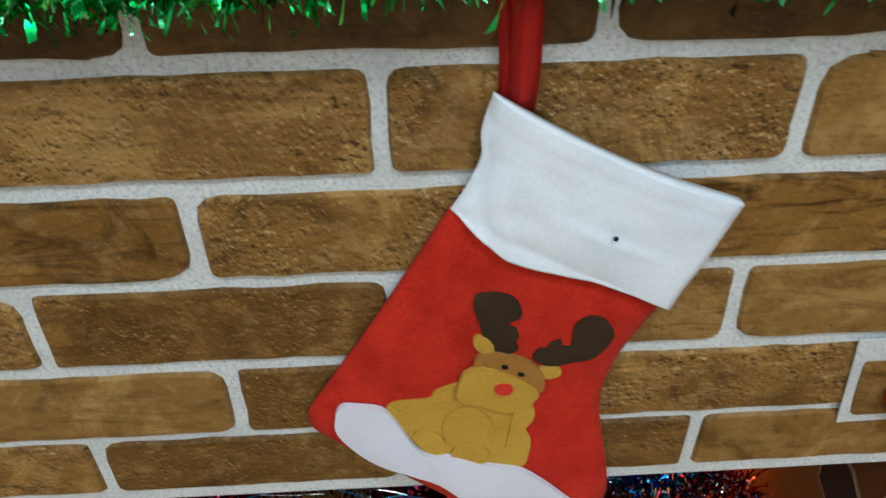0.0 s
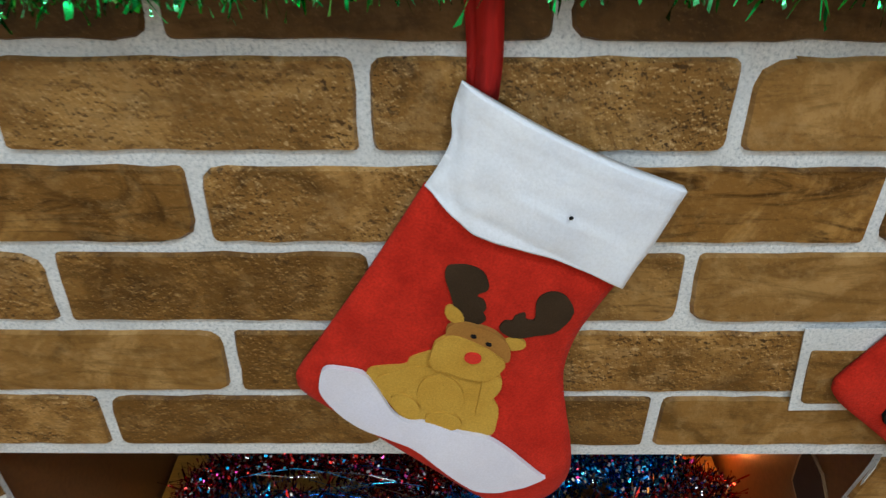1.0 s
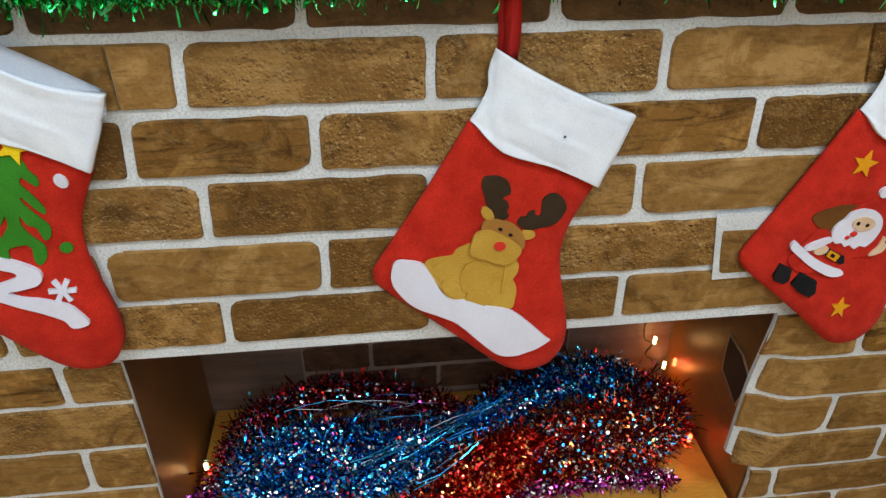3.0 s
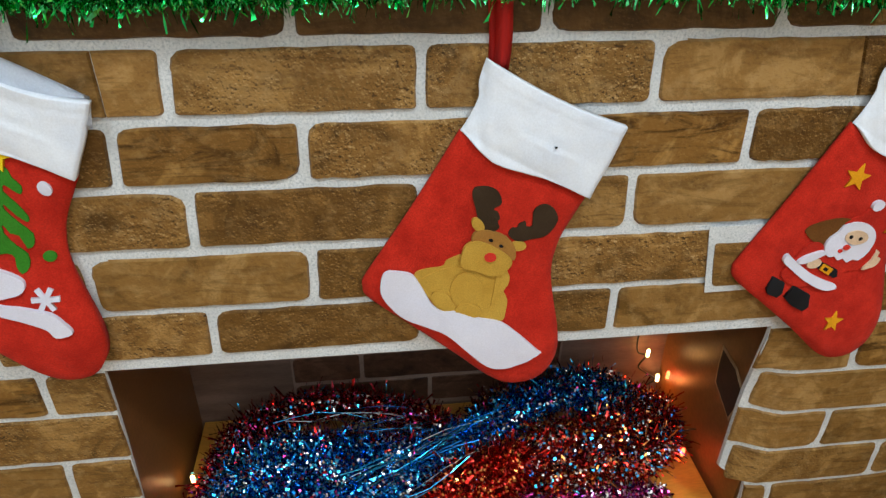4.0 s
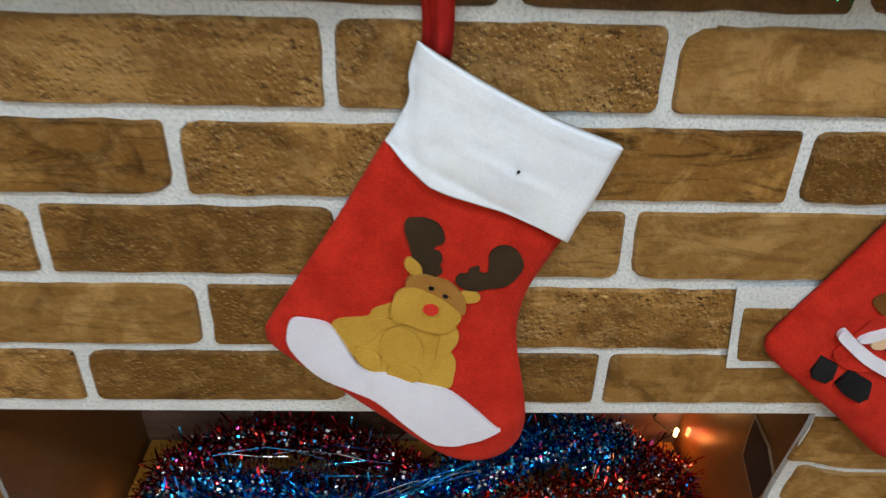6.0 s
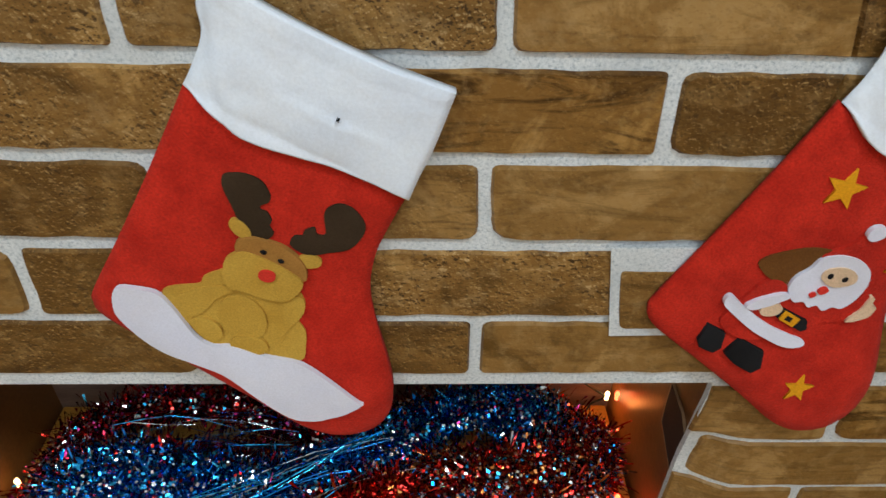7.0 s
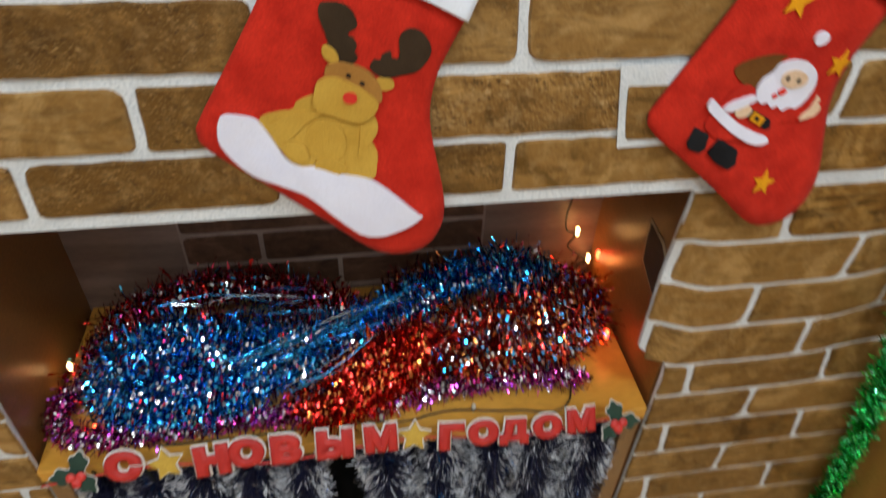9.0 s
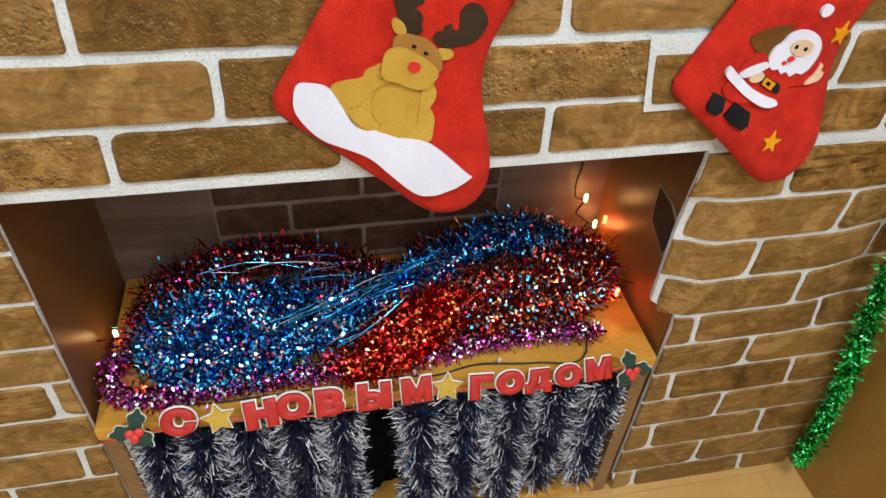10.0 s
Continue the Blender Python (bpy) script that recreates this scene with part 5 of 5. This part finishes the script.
for n in range(11):
    z1, z0 = LEFT_Z[n] - (0.006 if n == 0 else 0.0032), max(LEFT_Z[n + 1] + 0.0032, 0.001)
    xl = OPEN_L - 0.008 * smooth01(0.7, 0.4, (z0 + z1) / 2)
    course([L_END, *LEFT_X[n], [xl]], LEFT_LOOK[n], z0, z1, jamb_l)
    z1, z0 = RIGHT_Z[n] - (0.0 if n == 0 else 0.0032), max(RIGHT_Z[n + 1] + 0.0032, 0.001)
    xr = jamb_edge((z0 + z1) / 2)
    # the second and fourth courses end in a strip of printed mortar
    course([xr + 0.004 if n in (1, 3) else [xr], *RIGHT_X[n], R_END], RIGHT_LOOK[n], z0, z1, jamb_r if n < 4 else jamb_low)

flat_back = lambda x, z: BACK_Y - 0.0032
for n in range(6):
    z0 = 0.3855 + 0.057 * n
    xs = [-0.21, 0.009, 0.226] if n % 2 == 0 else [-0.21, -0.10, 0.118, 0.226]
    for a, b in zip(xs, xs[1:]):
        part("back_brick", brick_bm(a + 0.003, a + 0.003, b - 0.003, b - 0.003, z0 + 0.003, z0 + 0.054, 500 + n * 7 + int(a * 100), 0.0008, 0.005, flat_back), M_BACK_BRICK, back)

rng = random.Random(9)
WIDE = 0.072
rest = bmesh.new()
for j in range(50):
    y1 = 0.345 - WIDE * j
    x = -2.6 + rng.uniform(-0.3, 0.0)
    while x < 2.2:
        length = rng.uniform(0.24, 0.42)
        a, b, c = max(x + 0.00025, -2.6), min(x + length, 2.2) - 0.00025, max(y1 - WIDE + 0.00025, -3.2)
        if b - a > 0.02 and y1 - 0.00025 - c > 0.01:
            if -0.9 < a < 0.9 and j < 14:
                part("plank", box_bm(a, b, c, y1 - 0.00025, -0.0079, 0.0), M_PLANK, floor)
            else:
                vs = [rest.verts.new(q) for q in ((a, c, 0), (b, c, 0), (b, y1 - 0.00025, 0), (a, y1 - 0.00025, 0))]
                low = [rest.verts.new((v.co.x, v.co.y, -0.0079)) for v in vs]
                rest.faces.new(vs)
                for k in range(4):
                    rest.faces.new((low[k], low[(k + 1) % 4], vs[(k + 1) % 4], vs[k]))
        x += length
tagged(part("planks", rest, M_PLANK, floor), kind="stuff")
